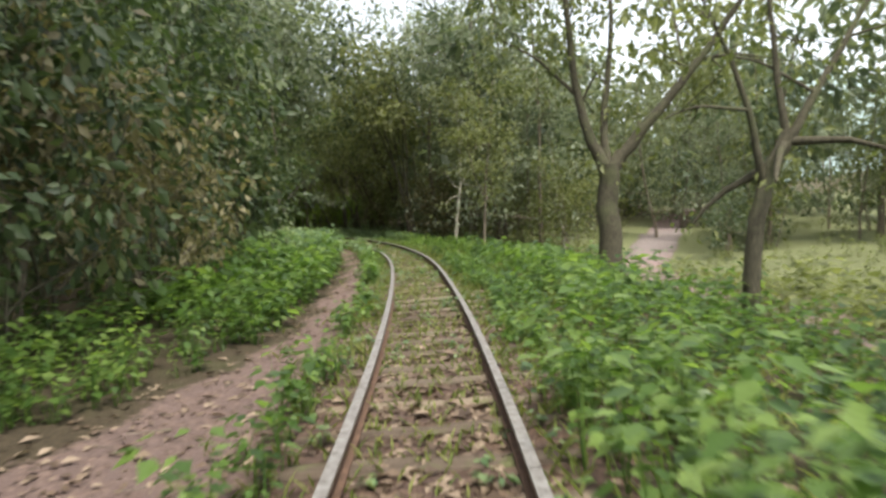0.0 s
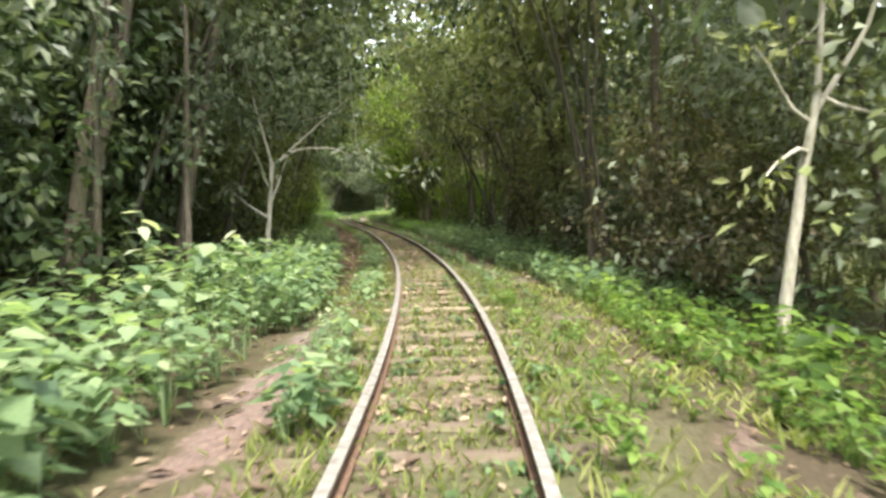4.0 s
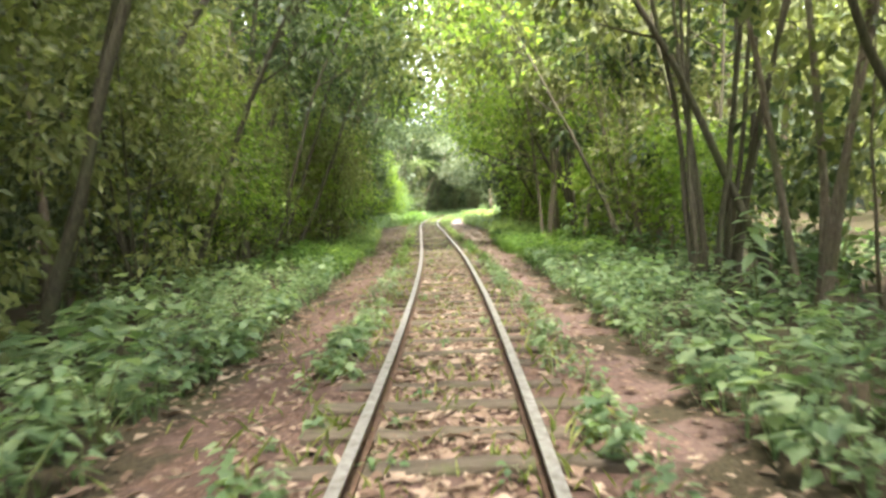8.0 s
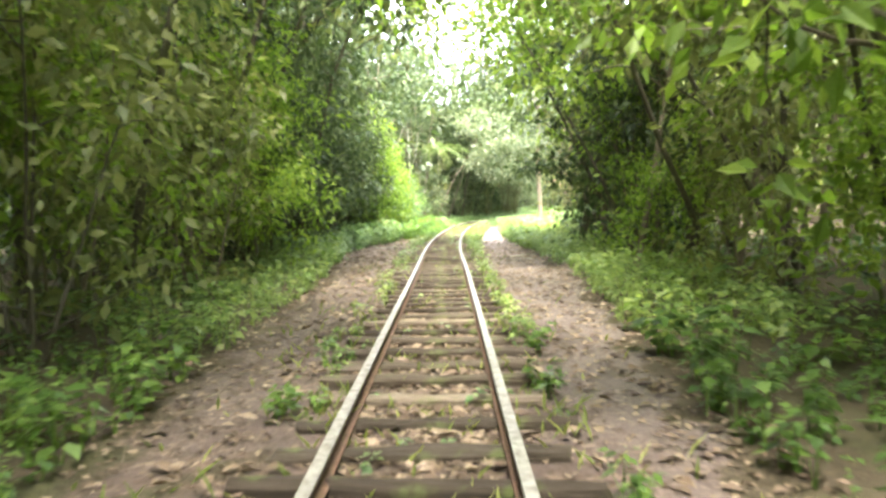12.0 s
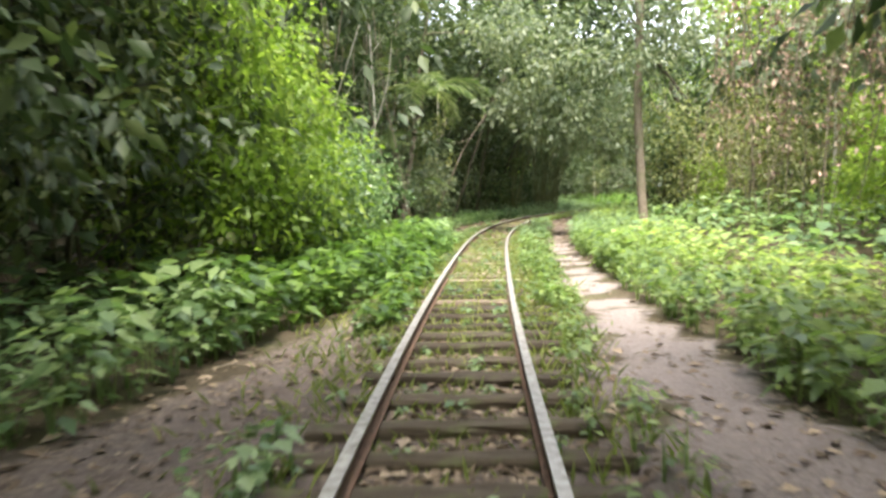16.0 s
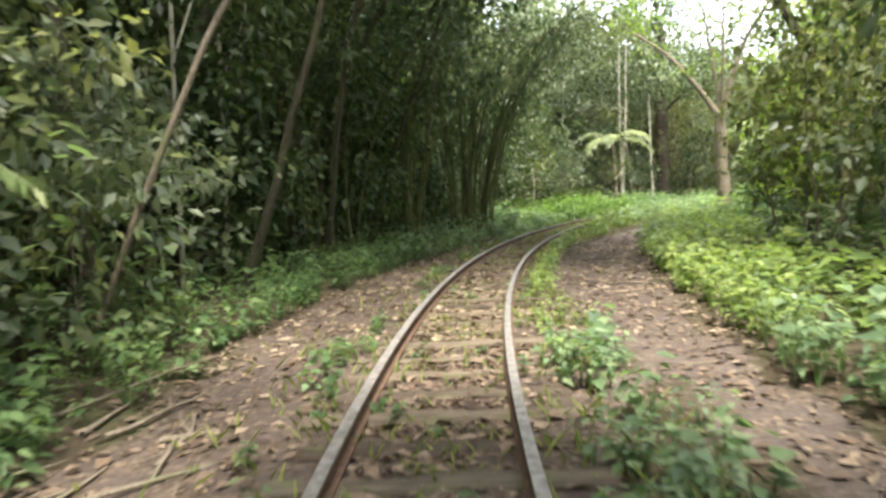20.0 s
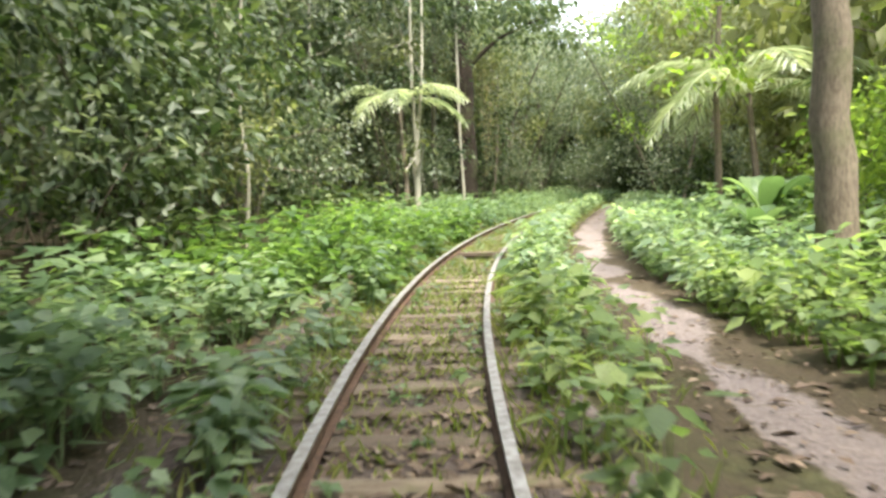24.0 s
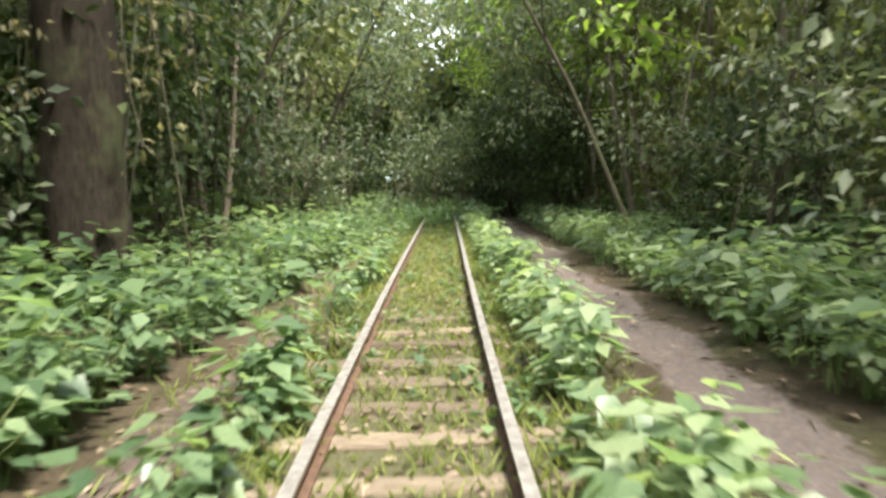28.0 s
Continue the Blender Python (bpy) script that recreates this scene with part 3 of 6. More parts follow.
def build_ground():
    px, py = at(np.array([145.4]), np.array([0.0]))
    gx = spaced(-52.0, 12.0, 0.44, 2600, [(px[0] - 0.9, px[0] + 0.9, 0.09)])
    gy = spaced(-12.0, 208.0, 0.8, 2600, [(py[0] - 1.1, py[0] + 1.1, 0.09)])
    x, y = np.meshgrid(gx, gy)
    s, lat = along(x, y)
    z = ground_height(s, lat, x.ravel(), y.ravel())
    nx, ny = len(gx), len(gy)
    i, j = np.meshgrid(np.arange(ny - 1), np.arange(nx - 1), indexing="ij")
    a = (i * nx + j).ravel()
    me = mesh_of("ground", np.stack([x.ravel(), y.ravel(), z], 1), np.stack([a, a + 1, a + 1 + nx, a + nx], 1), M_GROUND, smooth=True)
    wob = 0.16 * wave(x.ravel(), y.ravel(), 0.8, 3)
    al = np.abs(lat)
    grassy = zone(GRASSY, s)
    left = np.clip((zone(VEG_L, s) - (-lat) + wob) / 0.25, 0, 1) * np.clip((-lat - zone(LEFT_A, s) + 0.1 + wob) / 0.2, 0, 1)
    right = np.clip((lat - zone(PATH_A, s) + wob) / 0.22, 0, 1) * np.clip((zone(PATH_B, s) - lat + wob) / 0.22, 0, 1)
    right = np.where((s < 18), right * 0.5, right)
    mid = (al < 1.1) * np.clip(1.2 - grassy + 0.4 * wob, 0, 1)
    dirt = np.maximum(np.maximum(left * (1 - np.where(s < 31, 0.0, 0.35) * grassy), right), mid)
    rx, ry = x.ravel(), y.ravel()
    road = np.clip((1.25 - np.abs(rx - road_x(ry))) / 0.4, 0, 1) * (ry > 10) * (ry < 130)
    dirt = np.where(al > 30, 0.0, np.maximum(dirt * (al < 4.2), road))
    pale = np.maximum(zone(PALE, s) * (lat > 1.0) + np.where((s < 31) & (lat < -0.9), 0.4, zone(PALE, s) * 0.35) * (lat <= 1.0), road)
    field = np.clip((lat - 7) / 2, 0, 1) * np.clip((44 - s) / 8, 0, 1)
    red = 0.75 * np.clip((s - 34) / 6, 0, 1) * np.clip((66 - s) / 8, 0, 1) + 0.45 * np.clip((30 - s) / 4, 0, 1)
    for name, val in (("dirt", dirt), ("red", red), ("pale", pale), ("field", np.where(al > 34, np.where((lat > 0) & (s < 60), 0.9, 0.15), np.maximum(field, (al < 1.3) * grassy * 0.4)))):
        me.attributes.new(name, "FLOAT", "POINT").data.foreach_set("value", val.astype(np.float32))
    return tagged(new("ground", me), "forest floor of brown soil with dead leaves and worn footpaths", "ground", kind="structure")


build_ground()

# ---------------------------------------------------------------- the track
track = thing("railway_track", "old narrow-gauge railway track with worn rails on weathered timber sleepers", "railway track")
GAUGE = 0.475


def build_rails():
    """Flat-bottom rails in lengths, joined by plates."""
    prof = np.array([(-0.030, 0.0), (0.030, 0.0), (0.032, -0.012), (0.030, -0.034), (0.009, -0.044), (0.008, -0.092), (0.048, -0.104), (0.050, -0.114),
                     (-0.050, -0.114), (-0.048, -0.104), (-0.008, -0.092), (-0.009, -0.044), (-0.030, -0.034), (-0.032, -0.012)])
    k = len(prof)
    rng = np.random.default_rng(5)
    for sd in (-1, 1):
        for s0 in np.arange(-9.0 + (0 if sd < 0 else 3.1), 214.0, 9.0):
            s = np.linspace(s0, s0 + 8.99, 16)
            kink = 0.006 * np.sin((s - s0) / 9 * math.pi) * rng.uniform(-1, 1)
            h = np.interp(s, LS, LH)
            v = []
            for si, ki, hi in zip(s, kink, h):
                cx, cy = at(si, sd * GAUGE + ki)
                v.append(np.stack([cx + prof[:, 0] * np.cos(hi), cy + prof[:, 0] * np.sin(hi), prof[:, 1] + ki * 0.6], 1))
            v = np.concatenate(v)
            f, idx = [], []
            for a in range(len(s) - 1):
                for q in range(k):
                    f.append((a * k + q, a * k + (q + 1) % k, (a + 1) * k + (q + 1) % k, (a + 1) * k + q))
                    idx.append(0 if q in (0, 1, 13) else 1)
            rail = part("rail", mesh_of("rail", v, f, [M_RAIL, M_RUST], idx), track, "worn steel rail with a pale running surface and rusty sides")
            for g in (-1, 1):
                bx, by = at(s0, sd * GAUGE + g * 0.017)
                bm = bmesh.new()
                bmesh.ops.create_cube(bm, size=1, matrix=pose(bx, by, -0.068, 0, 0, math.degrees(np.interp(s0, LS, LH))) @ Matrix.Diagonal((0.016, 0.5, 0.036, 1)))
                bmesh.ops.bevel(bm, geom=bm.edges[:], offset=0.004, segments=1, affect="EDGES")
                me = bpy.data.meshes.new("joint_bar")
                bm.to_mesh(me)
                bm.free()
                me.materials.append(M_RUST)
                part("joint_bar", me, rail, "rusty steel plate joining two rails")


def sleeper_mesh(seed, wood):
    """A hewn timber with rounded, split ends and an uneven top."""
    rng = np.random.default_rng(seed)
    n = 9
    prof = np.array([(-0.09, -0.13), (0.09, -0.13), (0.094, -0.02), (0.075, 0.0), (0.0, 0.006), (-0.075, 0.0), (-0.094, -0.02)])
    v, f = [], []
    for i, u in enumerate(np.linspace(-0.86, 0.86, n)):
        endy = 0.9 if i in (0, n - 1) else 1.0
        w = prof * np.array([endy, 1]) + rng.normal(0, 0.006, prof.shape)
        v += [(u + rng.normal(0, 0.012), a, b) for a, b in w]
    k = len(prof)
    for i in range(n - 1):
        for q in range(k):
            f.append((i * k + q, (i + 1) * k + q, (i + 1) * k + (q + 1) % k, i * k + (q + 1) % k))
    me = bpy.data.meshes.new("sleeper")
    me.from_pydata(v, [], f + [tuple(range(k)), tuple(range((n - 1) * k, n * k))[::-1]])
    me.materials.append(wood)
    return me


build_rails()

# ---------------------------------------------------------------- plants on the ground
def herb_patch(name, seed, s, lat, high, big, material, label, kind_faces=6, per=13):
    """Broad-leaved plants at the given places, joined; the leaves stand round short stems."""
    rng = np.random.default_rng(seed)
    x, y = at(s, lat)
    z = ground_height(s, lat, x, y)
    n = len(s)
    count = np.repeat(np.arange(n), per)
    m = len(count)
    frac = rng.random(m) ** 0.8
    ang = rng.random(m) * 6.283
    hp, bg = high[count], big[count]
    out = (0.10 + 0.55 * rng.random(m)) * hp * 0.75
    c = np.stack([x[count] + np.cos(ang) * out * 0.6, y[count] + np.sin(ang) * out * 0.6, z[count] + hp * (0.18 + 0.82 * frac)], 1)
    tip = np.stack([np.cos(ang), np.sin(ang), rng.uniform(-0.55, 0.25, m)], 1)
    face = np.stack([-np.cos(ang) * 0.25, -np.sin(ang) * 0.25, np.ones(m)], 1) + unit(rng, m) * 0.3
    L = bg * rng.uniform(0.6, 1.3, m)
    v, f = blades(rng, c, face, tip, L, L * rng.uniform(0.62, 0.9, m), kind_faces)
    # stems: thin slips from the ground to some leaves
    pick = np.arange(0, m, 3)
    b0 = np.stack([x[count[pick]], y[count[pick]], z[count[pick]] - 0.03], 1)
    w = 0.006 + 0.004 * rng.random(len(pick))[:, None]
    e = np.stack([np.cos(ang[pick] + 1.57), np.sin(ang[pick] + 1.57), 0 * ang[pick]], 1) * w
    sv = np.stack([b0 - e, b0 + e, c[pick]], 1).reshape(-1, 3)
    sf = np.arange(len(pick) * 3).reshape(-1, 3) + len(v)
    ob = new(name, mesh_of(name, np.concatenate([v, sv]), np.concatenate([f, sf]), material, smooth=True))
    return tagged(ob, label, "undergrowth", kind="stuff")


def scatter(rng, s0, s1, a, b, n):
    return rng.uniform(s0, s1, n), a + (b - a) * rng.random(n)


# height and leaf size of the plants on either side, along s
HIGH_L = [0.45, 0.45, 0.65, 0.85, 0.75, 0.42, 0.38, 0.35, 0.35, 0.55, 0.75, 0.65, 0.4, 0.4, 0.45, 0.6, 0.85, 0.7, 0.6]
LUSH = ([-40, 8, 9, 26, 27, 34, 35, 48, 49, 92, 93, 110, 111, 134, 135, 165, 166, 262], [0, 0, 1, 1, 0, 0, 1, 1, 0, 0, 1, 1, 0, 0, 1, 1, 0, 0])
HIGH_R = [0.62, 0.62, 0.62, 0.45, 0.4, 0.45, 0.42, 0.42, 0.4, 0.5, 0.55, 0.6, 0.6, 0.5, 0.5, 0.6, 0.65, 0.6, 0.6]


def undergrowth():
    rng = np.random.default_rng(77)
    stretches = list(range(-4, 200, 12))
    for s0 in stretches:
        s1 = s0 + 12
        for side in (-1, 1):
            S, A = [], []
            near = (640 if side > 0 and s0 < 20 else 440) if s0 < 165 else 160
            s, u = rng.uniform(s0, s1, near), rng.random(near)
            start = np.where(side < 0, zone(VEG_L, s), np.where(s < 18, 0.85, zone(PATH_B, s)))
            lat = start + np.where((side < 0) & (s < 30), 0.24, np.where((side > 0) & (s > 134), 0.28, 0.08)) + u ** 1.5 * np.where((side > 0) & (s < 24), 3.6, 2.5) + 0.15 * wave(s, s * 0.3, 0.9, side)
            S.append(s), A.append(lat)
            n2 = 12 + int(230 * float(zone(STRIP_L if side < 0 else STRIP, s0 + 6)))
            s = rng.uniform(s0, s1, n2)
            lim = np.where(side < 0, zone(LEFT_A, s), zone(PATH_A, s)) + np.where((side > 0) & (s > 134), -0.25, 0.0)
            lat = 0.74 + (lim - 0.74) * rng.random(n2)
            keep = wave(s, lat, 0.7, 5 + side) > -0.15
            S.append(s[keep]), A.append(lat[keep])
            s, lat = np.concatenate(S), np.concatenate(A) * side
            strip = np.abs(lat) < np.where(side < 0, zone(LEFT_A, s), zone(PATH_A, s)) + 0.06
            high = np.where(side < 0, zone(HIGH_L, s), zone(HIGH_R, s)) * rng.uniform(0.4, 1.3, len(s)) * np.where(strip & (s > 5), np.where(s > 134, 0.8, 0.5), 1.0)
            high *= 0.75 + 0.5 * (0.5 + 0.5 * wave(s, lat, 1.6, 8))
            big = (high * rng.uniform(0.10, 0.2, len(s)) + 0.04) * rng.choice([0.6, 0.85, 1.0, 1.25], len(s))
            big = np.minimum(big * np.where(zone(LUSH, s) * ((side < 0) | (s > 135)) > 0, 1.3, 1.0), 0.2)
            big = np.where(s < 9, np.minimum(big, 0.105), big)
            warm = (54 < s0 < 80) or (86 < s0 < 100) or (side > 0 and 112 < s0 < 136)
            mat_, text = (M_HERB_Y, "lush bright yellow-green leafy plants beside the track") if warm and rng.random() < 0.8 else (M_HERB, "thick low broad-leaved green plants along the track") if (s0 // 12 + side) % 3 else (M_HERB_B, "dense pale green leafy ground plants beside the path")
            if (side < 0 and 30 < s0 < 50) or (side > 0 and (40 < s0 < 50 or 100 < s0 < 112)) or s0 > 150:
                mat_, text = M_HERB_B, "dense pale green leafy ground plants beside the path"
            if side > 0 and 78 < s0 < 100:
                mat_, text = M_HERB_Y, "lush bright yellow-green leafy plants beside the track"
            if (s0 < 26 and (side > 0 or s0 < 10)) or (side < 0 and (130 < s0 < 150 or 82 < s0 < 100)) or s0 == 56:
                mat_, text = M_HERB_V, "thick deep green leafy plants beside the railway"
            front = np.abs(lat) < np.where(side < 0, zone(VEG_L, s), np.where(s < 18, 0.85, zone(PATH_B, s))) + 1.0
            herb_patch("undergrowth", s0 * 3 + side + 900, s[front], lat[front], high[front], big[front], mat_, text, 4, 14)
            back = ~front
            herb_patch("undergrowth", s0 * 3 + side + 1900, s[back], lat[back], high[back], big[back] * 1.25, mat_, text, 2, 11)
            if side > 0 and s1 < 30:
                continue
            n3 = 85
            s, u = rng.uniform(s0, s1, n3), rng.random(n3)
            base = np.where(side < 0, zone(VEG_L, s), np.where(s < 18, 1.2, zone(PATH_B, s))) + 2.3
            lat = (base + u * 4.2) * side
            high = np.where(side < 0, zone(HIGH_L, s), zone(HIGH_R, s)) * rng.uniform(0.9, 1.9, n3)
            herb_patch("undergrowth", s0 * 3 + side + 2900, s, lat, high, 0.10 + high * 0.16, M_LEAF if side < 0 else M_HERB, "taller shaded leafy plants under the trees", 2, 10)


def grass():
    rng = np.random.default_rng(31)
    for s0 in range(-4, 200, 24):
        n = 17000
        s = rng.uniform(s0, s0 + 24, n)
        lat = rng.normal(0, 0.75, n)
        lat = np.where(np.abs(lat) > 1.9, rng.uniform(-1.2, 1.2, n), lat)
        p = zone(GRASSY, s) * np.where(np.abs(lat) < 0.42, 0.75, 1.0) + 0.25 * wave(s, lat, 0.5, 4)
        p = np.where((np.abs(lat) > 0.44) & (np.abs(lat) < 0.53), 0.0, p)
        p = np.where((lat > zone(PATH_A, s)) & (lat < zone(PATH_B, s)), 0.02, p)
        p = np.where((s < 31) & (lat < 0.04 - zone(LEFT_A, s)) & (lat > -0.1 - zone(VEG_L, s)), 0.04, p)
        keep = (rng.random(n) < p) & ~((s > PIT_A - 0.1) & (s < PIT_B + 0.1) & (np.abs(lat) < 0.45))
        s, lat = s[keep], lat[keep]
        x, y = at(s, lat)
        z = ground_height(s, lat, x, y)
        n = len(s)
        ang = rng.random(n) * 6.283
        L = rng.uniform(0.07, 0.2, n) * np.where(np.abs(lat) < 0.45, 0.75, 1.1)
        tip = np.stack([np.cos(ang) * 0.6, np.sin(ang) * 0.6, rng.uniform(0.5, 1.2, n)], 1)
        face = np.stack([-np.cos(ang), -np.sin(ang), 0.6 * np.ones(n)], 1)
        v, f = blades(rng, np.stack([x, y, z - 0.01], 1), face, tip, L, 0.014 + 0.05 * L, 2)
        tagged(new("grass", mesh_of("grass", v, f, M_GRASS)), "short yellow-green grass growing between the rails", "grass", kind="stuff")


def verge():
    """The mown-looking slope between the line and the dirt road."""
    rng = np.random.default_rng(32)
    n = 30000
    s, lat = rng.uniform(-4, 42, n), 1.5 + 9.5 * rng.random(n) ** 1.3
    keep = (wave(s, lat, 1.2, 9) > -0.5) & (s < 34 + 2 * lat)
    s, lat = s[keep], lat[keep]
    x, y = at(s, lat)
    keep = np.abs(x - road_x(y)) > 1.2
    s, lat, x, y = s[keep], lat[keep], x[keep], y[keep]
    n = len(s)
    ang = rng.random(n) * 6.283
    L = rng.uniform(0.06, 0.2, n)
    tip = np.stack([np.cos(ang) * 0.7, np.sin(ang) * 0.7, rng.uniform(0.4, 1.1, n)], 1)
    face = np.stack([-np.cos(ang), -np.sin(ang), 0.6 * np.ones(n)], 1)
    v, f = blades(rng, np.stack([x, y, ground_height(s, lat, x, y) - 0.01], 1), face, tip, L, 0.02 + 0.06 * L, 2)
    tagged(new("grass", mesh_of("grass", v, f, M_GRASS)), "uneven green grass on the slope beside the railway", "grass", kind="stuff")


def litter():
    rng = np.random.default_rng(41)
    for s0 in range(-4, 190, 12):
        n = 14000
        s = rng.uniform(s0, s0 + 12, n)
        lat = np.where(rng.random(n) < 0.35, rng.uniform(-0.45, 0.45, n), rng.uniform(-3.2, 3.4, n))
        bare = np.where(lat < 0, -lat < zone(VEG_L, s) + 0.2, (lat > zone(PATH_A, s) - 0.25) & (lat < zone(PATH_B, s) + 0.3)) | (np.abs(lat) < 1.0)
        keep = bare & (rng.random(n) < (1.05 - zone(GRASSY, s)) * (1.0 - 0.25 * zone(PALE, s) * (lat > 1)))
        s, lat = s[keep], lat[keep]
        x, y = at(s, lat)
        z = ground_height(s, lat, x, y)
        n = len(s)
        ang = rng.random(n) * 6.283
        tip = np.stack([np.cos(ang), np.sin(ang), rng.uniform(-0.1, 0.35, n)], 1)
        face = np.array([0, 0, 1.0]) + unit(rng, n) * 0.35
        L = rng.uniform(0.04, 0.10, n) * np.where(rng.random(n) < 0.3, 1.6, 1.0)
        v, f = blades(rng, np.stack([x, y, z + 0.012], 1), face, tip, L, L * 0.55, 2)
        tagged(new("fallen_leaves", mesh_of("fallen_leaves", v, f, M_DRY_R if 30 < s0 < 50 else M_DRY)), "scattered brown fallen leaves on the soil", "leaf litter", kind="stuff")


def twigs():
    """Small broken twigs on the bare ground."""
    rng = np.random.default_rng(43)
    for s0 in range(-4, 170, 58):
        n = 1000
        s = rng.uniform(s0, s0 + 58, n)
        lat = rng.uniform(-3.2, 3.0, n)
        keep = ((lat < 0) & (-lat < zone(VEG_L, s)) & (-lat > 0.6)) | ((lat > zone(PATH_A, s) - 0.2) & (lat < zone(PATH_B, s) + 0.2)) | ((np.abs(lat) < 0.42) & (zone(GRASSY, s) < 0.4))
        s, lat = s[keep], lat[keep]
        x, y = at(s, lat)
        z = ground_height(s, lat, x, y) + 0.012
        n = len(s)
        ang, L, w = rng.random(n) * 6.283, rng.uniform(0.06, 0.32, n), rng.uniform(0.0025, 0.006, n)
        dx, dy = np.cos(ang) * L / 2, np.sin(ang) * L / 2
        a, b = np.stack([x - dx, y - dy, z], 1), np.stack([x + dx, y + dy, z + rng.uniform(-0.005, 0.03, n)], 1)
        sd = np.stack([-np.sin(ang) * w, np.cos(ang) * w, 0 * w], 1)
        up = np.stack([0 * w, 0 * w, 2 * w], 1)
        v = np.stack([a - sd, a + sd, a + up, b - sd * 0.6, b + sd * 0.6, b + up * 0.6], 1).reshape(-1, 3)
        f = (np.arange(n)[:, None, None] * 6 + np.array([[0, 1, 4, 3], [1, 2, 5, 4], [2, 0, 3, 5]])[None]).reshape(-1, 4)
        tagged(new("twigs", mesh_of("twigs", v, f, M_BARK)), "small dead twigs strewn over the bare soil", "twigs", kind="stuff")


def track_weeds():
    """Small leafy weeds between and beside the rails where the track is overgrown."""
    rng = np.random.default_rng(55)
    for s0 in range(-4, 190, 24):
        n = 900
        s, lat = rng.uniform(s0, s0 + 24, n), rng.uniform(-0.78, 0.78, n)
        g = zone(GRASSY, s) * (0.55 + 0.6 * wave(s, lat, 0.8, 6)) * np.where(np.abs(lat) < 0.22, 0.45, 1)
        keep = (rng.random(n) < g) & (np.abs(np.abs(lat) - GAUGE) > 0.06) & ~((s > PIT_A - 0.2) & (s < PIT_B + 0.2))
        s, lat = s[keep], lat[keep]
        high = rng.uniform(0.06, 0.17, len(s))
        herb_patch("track_weeds", s0 + 5000, s, lat, high, 0.035 + high * 0.25, M_HERB, "small green weeds growing between the rails", 4, 9)


def overgrown_end():
    """Beyond the last bend the track is hidden under herbs."""
    rng = np.random.default_rng(66)
    s, lat = scatter(rng, 176, 196, -1.6, 1.6, 420)
    high = rng.uniform(0.3, 0.65, 420)
    herb_patch("undergrowth", 66, s, lat, high, 0.06 + high * 0.16, M_HERB, "leafy plants grown over the disused track", 4, 13)


def slope_thicket():
    """Rank growth on the bank between the line and the dirt road."""
    rng = np.random.default_rng(67)
    s, lat = scatter(rng, 2, 14, 4.7, 8.4, 260)
    keep = np.hypot(s - 9.1, lat - 4.3) > 0.5
    s, lat = s[keep], lat[keep]
    high = rng.uniform(0.45, 1.15, len(s))
    herb_patch("undergrowth", 67, s, lat, high, 0.06 + high * 0.12, M_LEAF_O, "rank olive-green weeds on the bank below the railway", 2, 16)
    s, lat = scatter(rng, 14, 40, 9.5, 24, 300)
    x, y = at(s, lat)
    keep = np.abs(x - road_x(y)) > 2.6
    s, lat = s[keep], lat[keep]
    high = rng.uniform(0.2, 0.55, len(s))
    herb_patch("undergrowth", 68, s, lat, high, 0.08 + high * 0.14, M_LEAF_O, "scattered low weeds on the open ground by the road", 2, 16)


undergrowth()
overgrown_end()
slope_thicket()
track_weeds()
grass()
verge()
litter()
twigs()

# ---------------------------------------------------------------- the forest on both sides
FOREST = random.Random(2024)


def wall_of(s0, s1, lat0, lat1, gap, keys, size=(0.85, 1.2), name="tree", group="forest trees", category="tree", every=1):
    """Trees or shrubs in a loose band between two stretches of the line; lat keeps its sign."""
    s, k = s0, 0
    while s < s1:
        spot = (FOREST.choice(keys), s + FOREST.uniform(-0.4, 0.4) * gap, FOREST.uniform(lat0, lat1), FOREST.uniform(0, 360), FOREST.uniform(*size), name, "", group, category, FOREST.uniform(0.9, 1.12))
        if k % every == 0:
            plant_tree(*spot)
        s, k = s + gap, k + 1


FAR_TREES = []


def far_row(s0, s1, lat0, lat1, gap, keys, size=(0.9, 1.25)):
    """Trees too deep in the forest to be told apart; they are joined at the end."""
    s = s0
    while s < s1:
        x, y = at(s + FOREST.uniform(-0.4, 0.4) * gap, FOREST.uniform(lat0, lat1))
        k = FOREST.uniform(*size)
        FAR_TREES.append((FOREST.choice(keys), pose(x, y, ground_z(x, y), 0, 0, FOREST.uniform(0, 360)) @ Matrix.Diagonal((k, k, k, 1))))
        s += gap


def join_far_trees():
    mats, V, F, I, n = [], [], [], [], 0
    for key, m in FAR_TREES:
        for me in TREES[key][:2]:
            me.calc_loop_triangles()
            co, tri = np.empty(len(me.vertices) * 3, np.float32), np.empty(len(me.loop_triangles) * 3, np.int32)
            me.vertices.foreach_get("co", co)
            me.loop_triangles.foreach_get("vertices", tri)
            R = np.array(m)
            V.append(co.reshape(-1, 3) @ R[:3, :3].T + R[:3, 3])
            F.append(tri.reshape(-1, 3) + n)
            n += len(V[-1])
            if me.materials[0] not in mats:
                mats.append(me.materials[0])
            I.append(np.full(len(F[-1]), mats.index(me.materials[0])))
    me = mesh_of("far_forest", np.concatenate(V), np.concatenate(F), mats, np.concatenate(I))
    tagged(new("far_forest", me), "crowded forest trees standing deep behind the trackside", "forest", kind="stuff")


def shrubs(s0, s1, lat0, lat1, gap, keys, size=(0.8, 1.2)):
    wall_of(s0, s1, lat0, lat1, gap, keys, size, "shrub", "forest edge shrubs", "shrub")


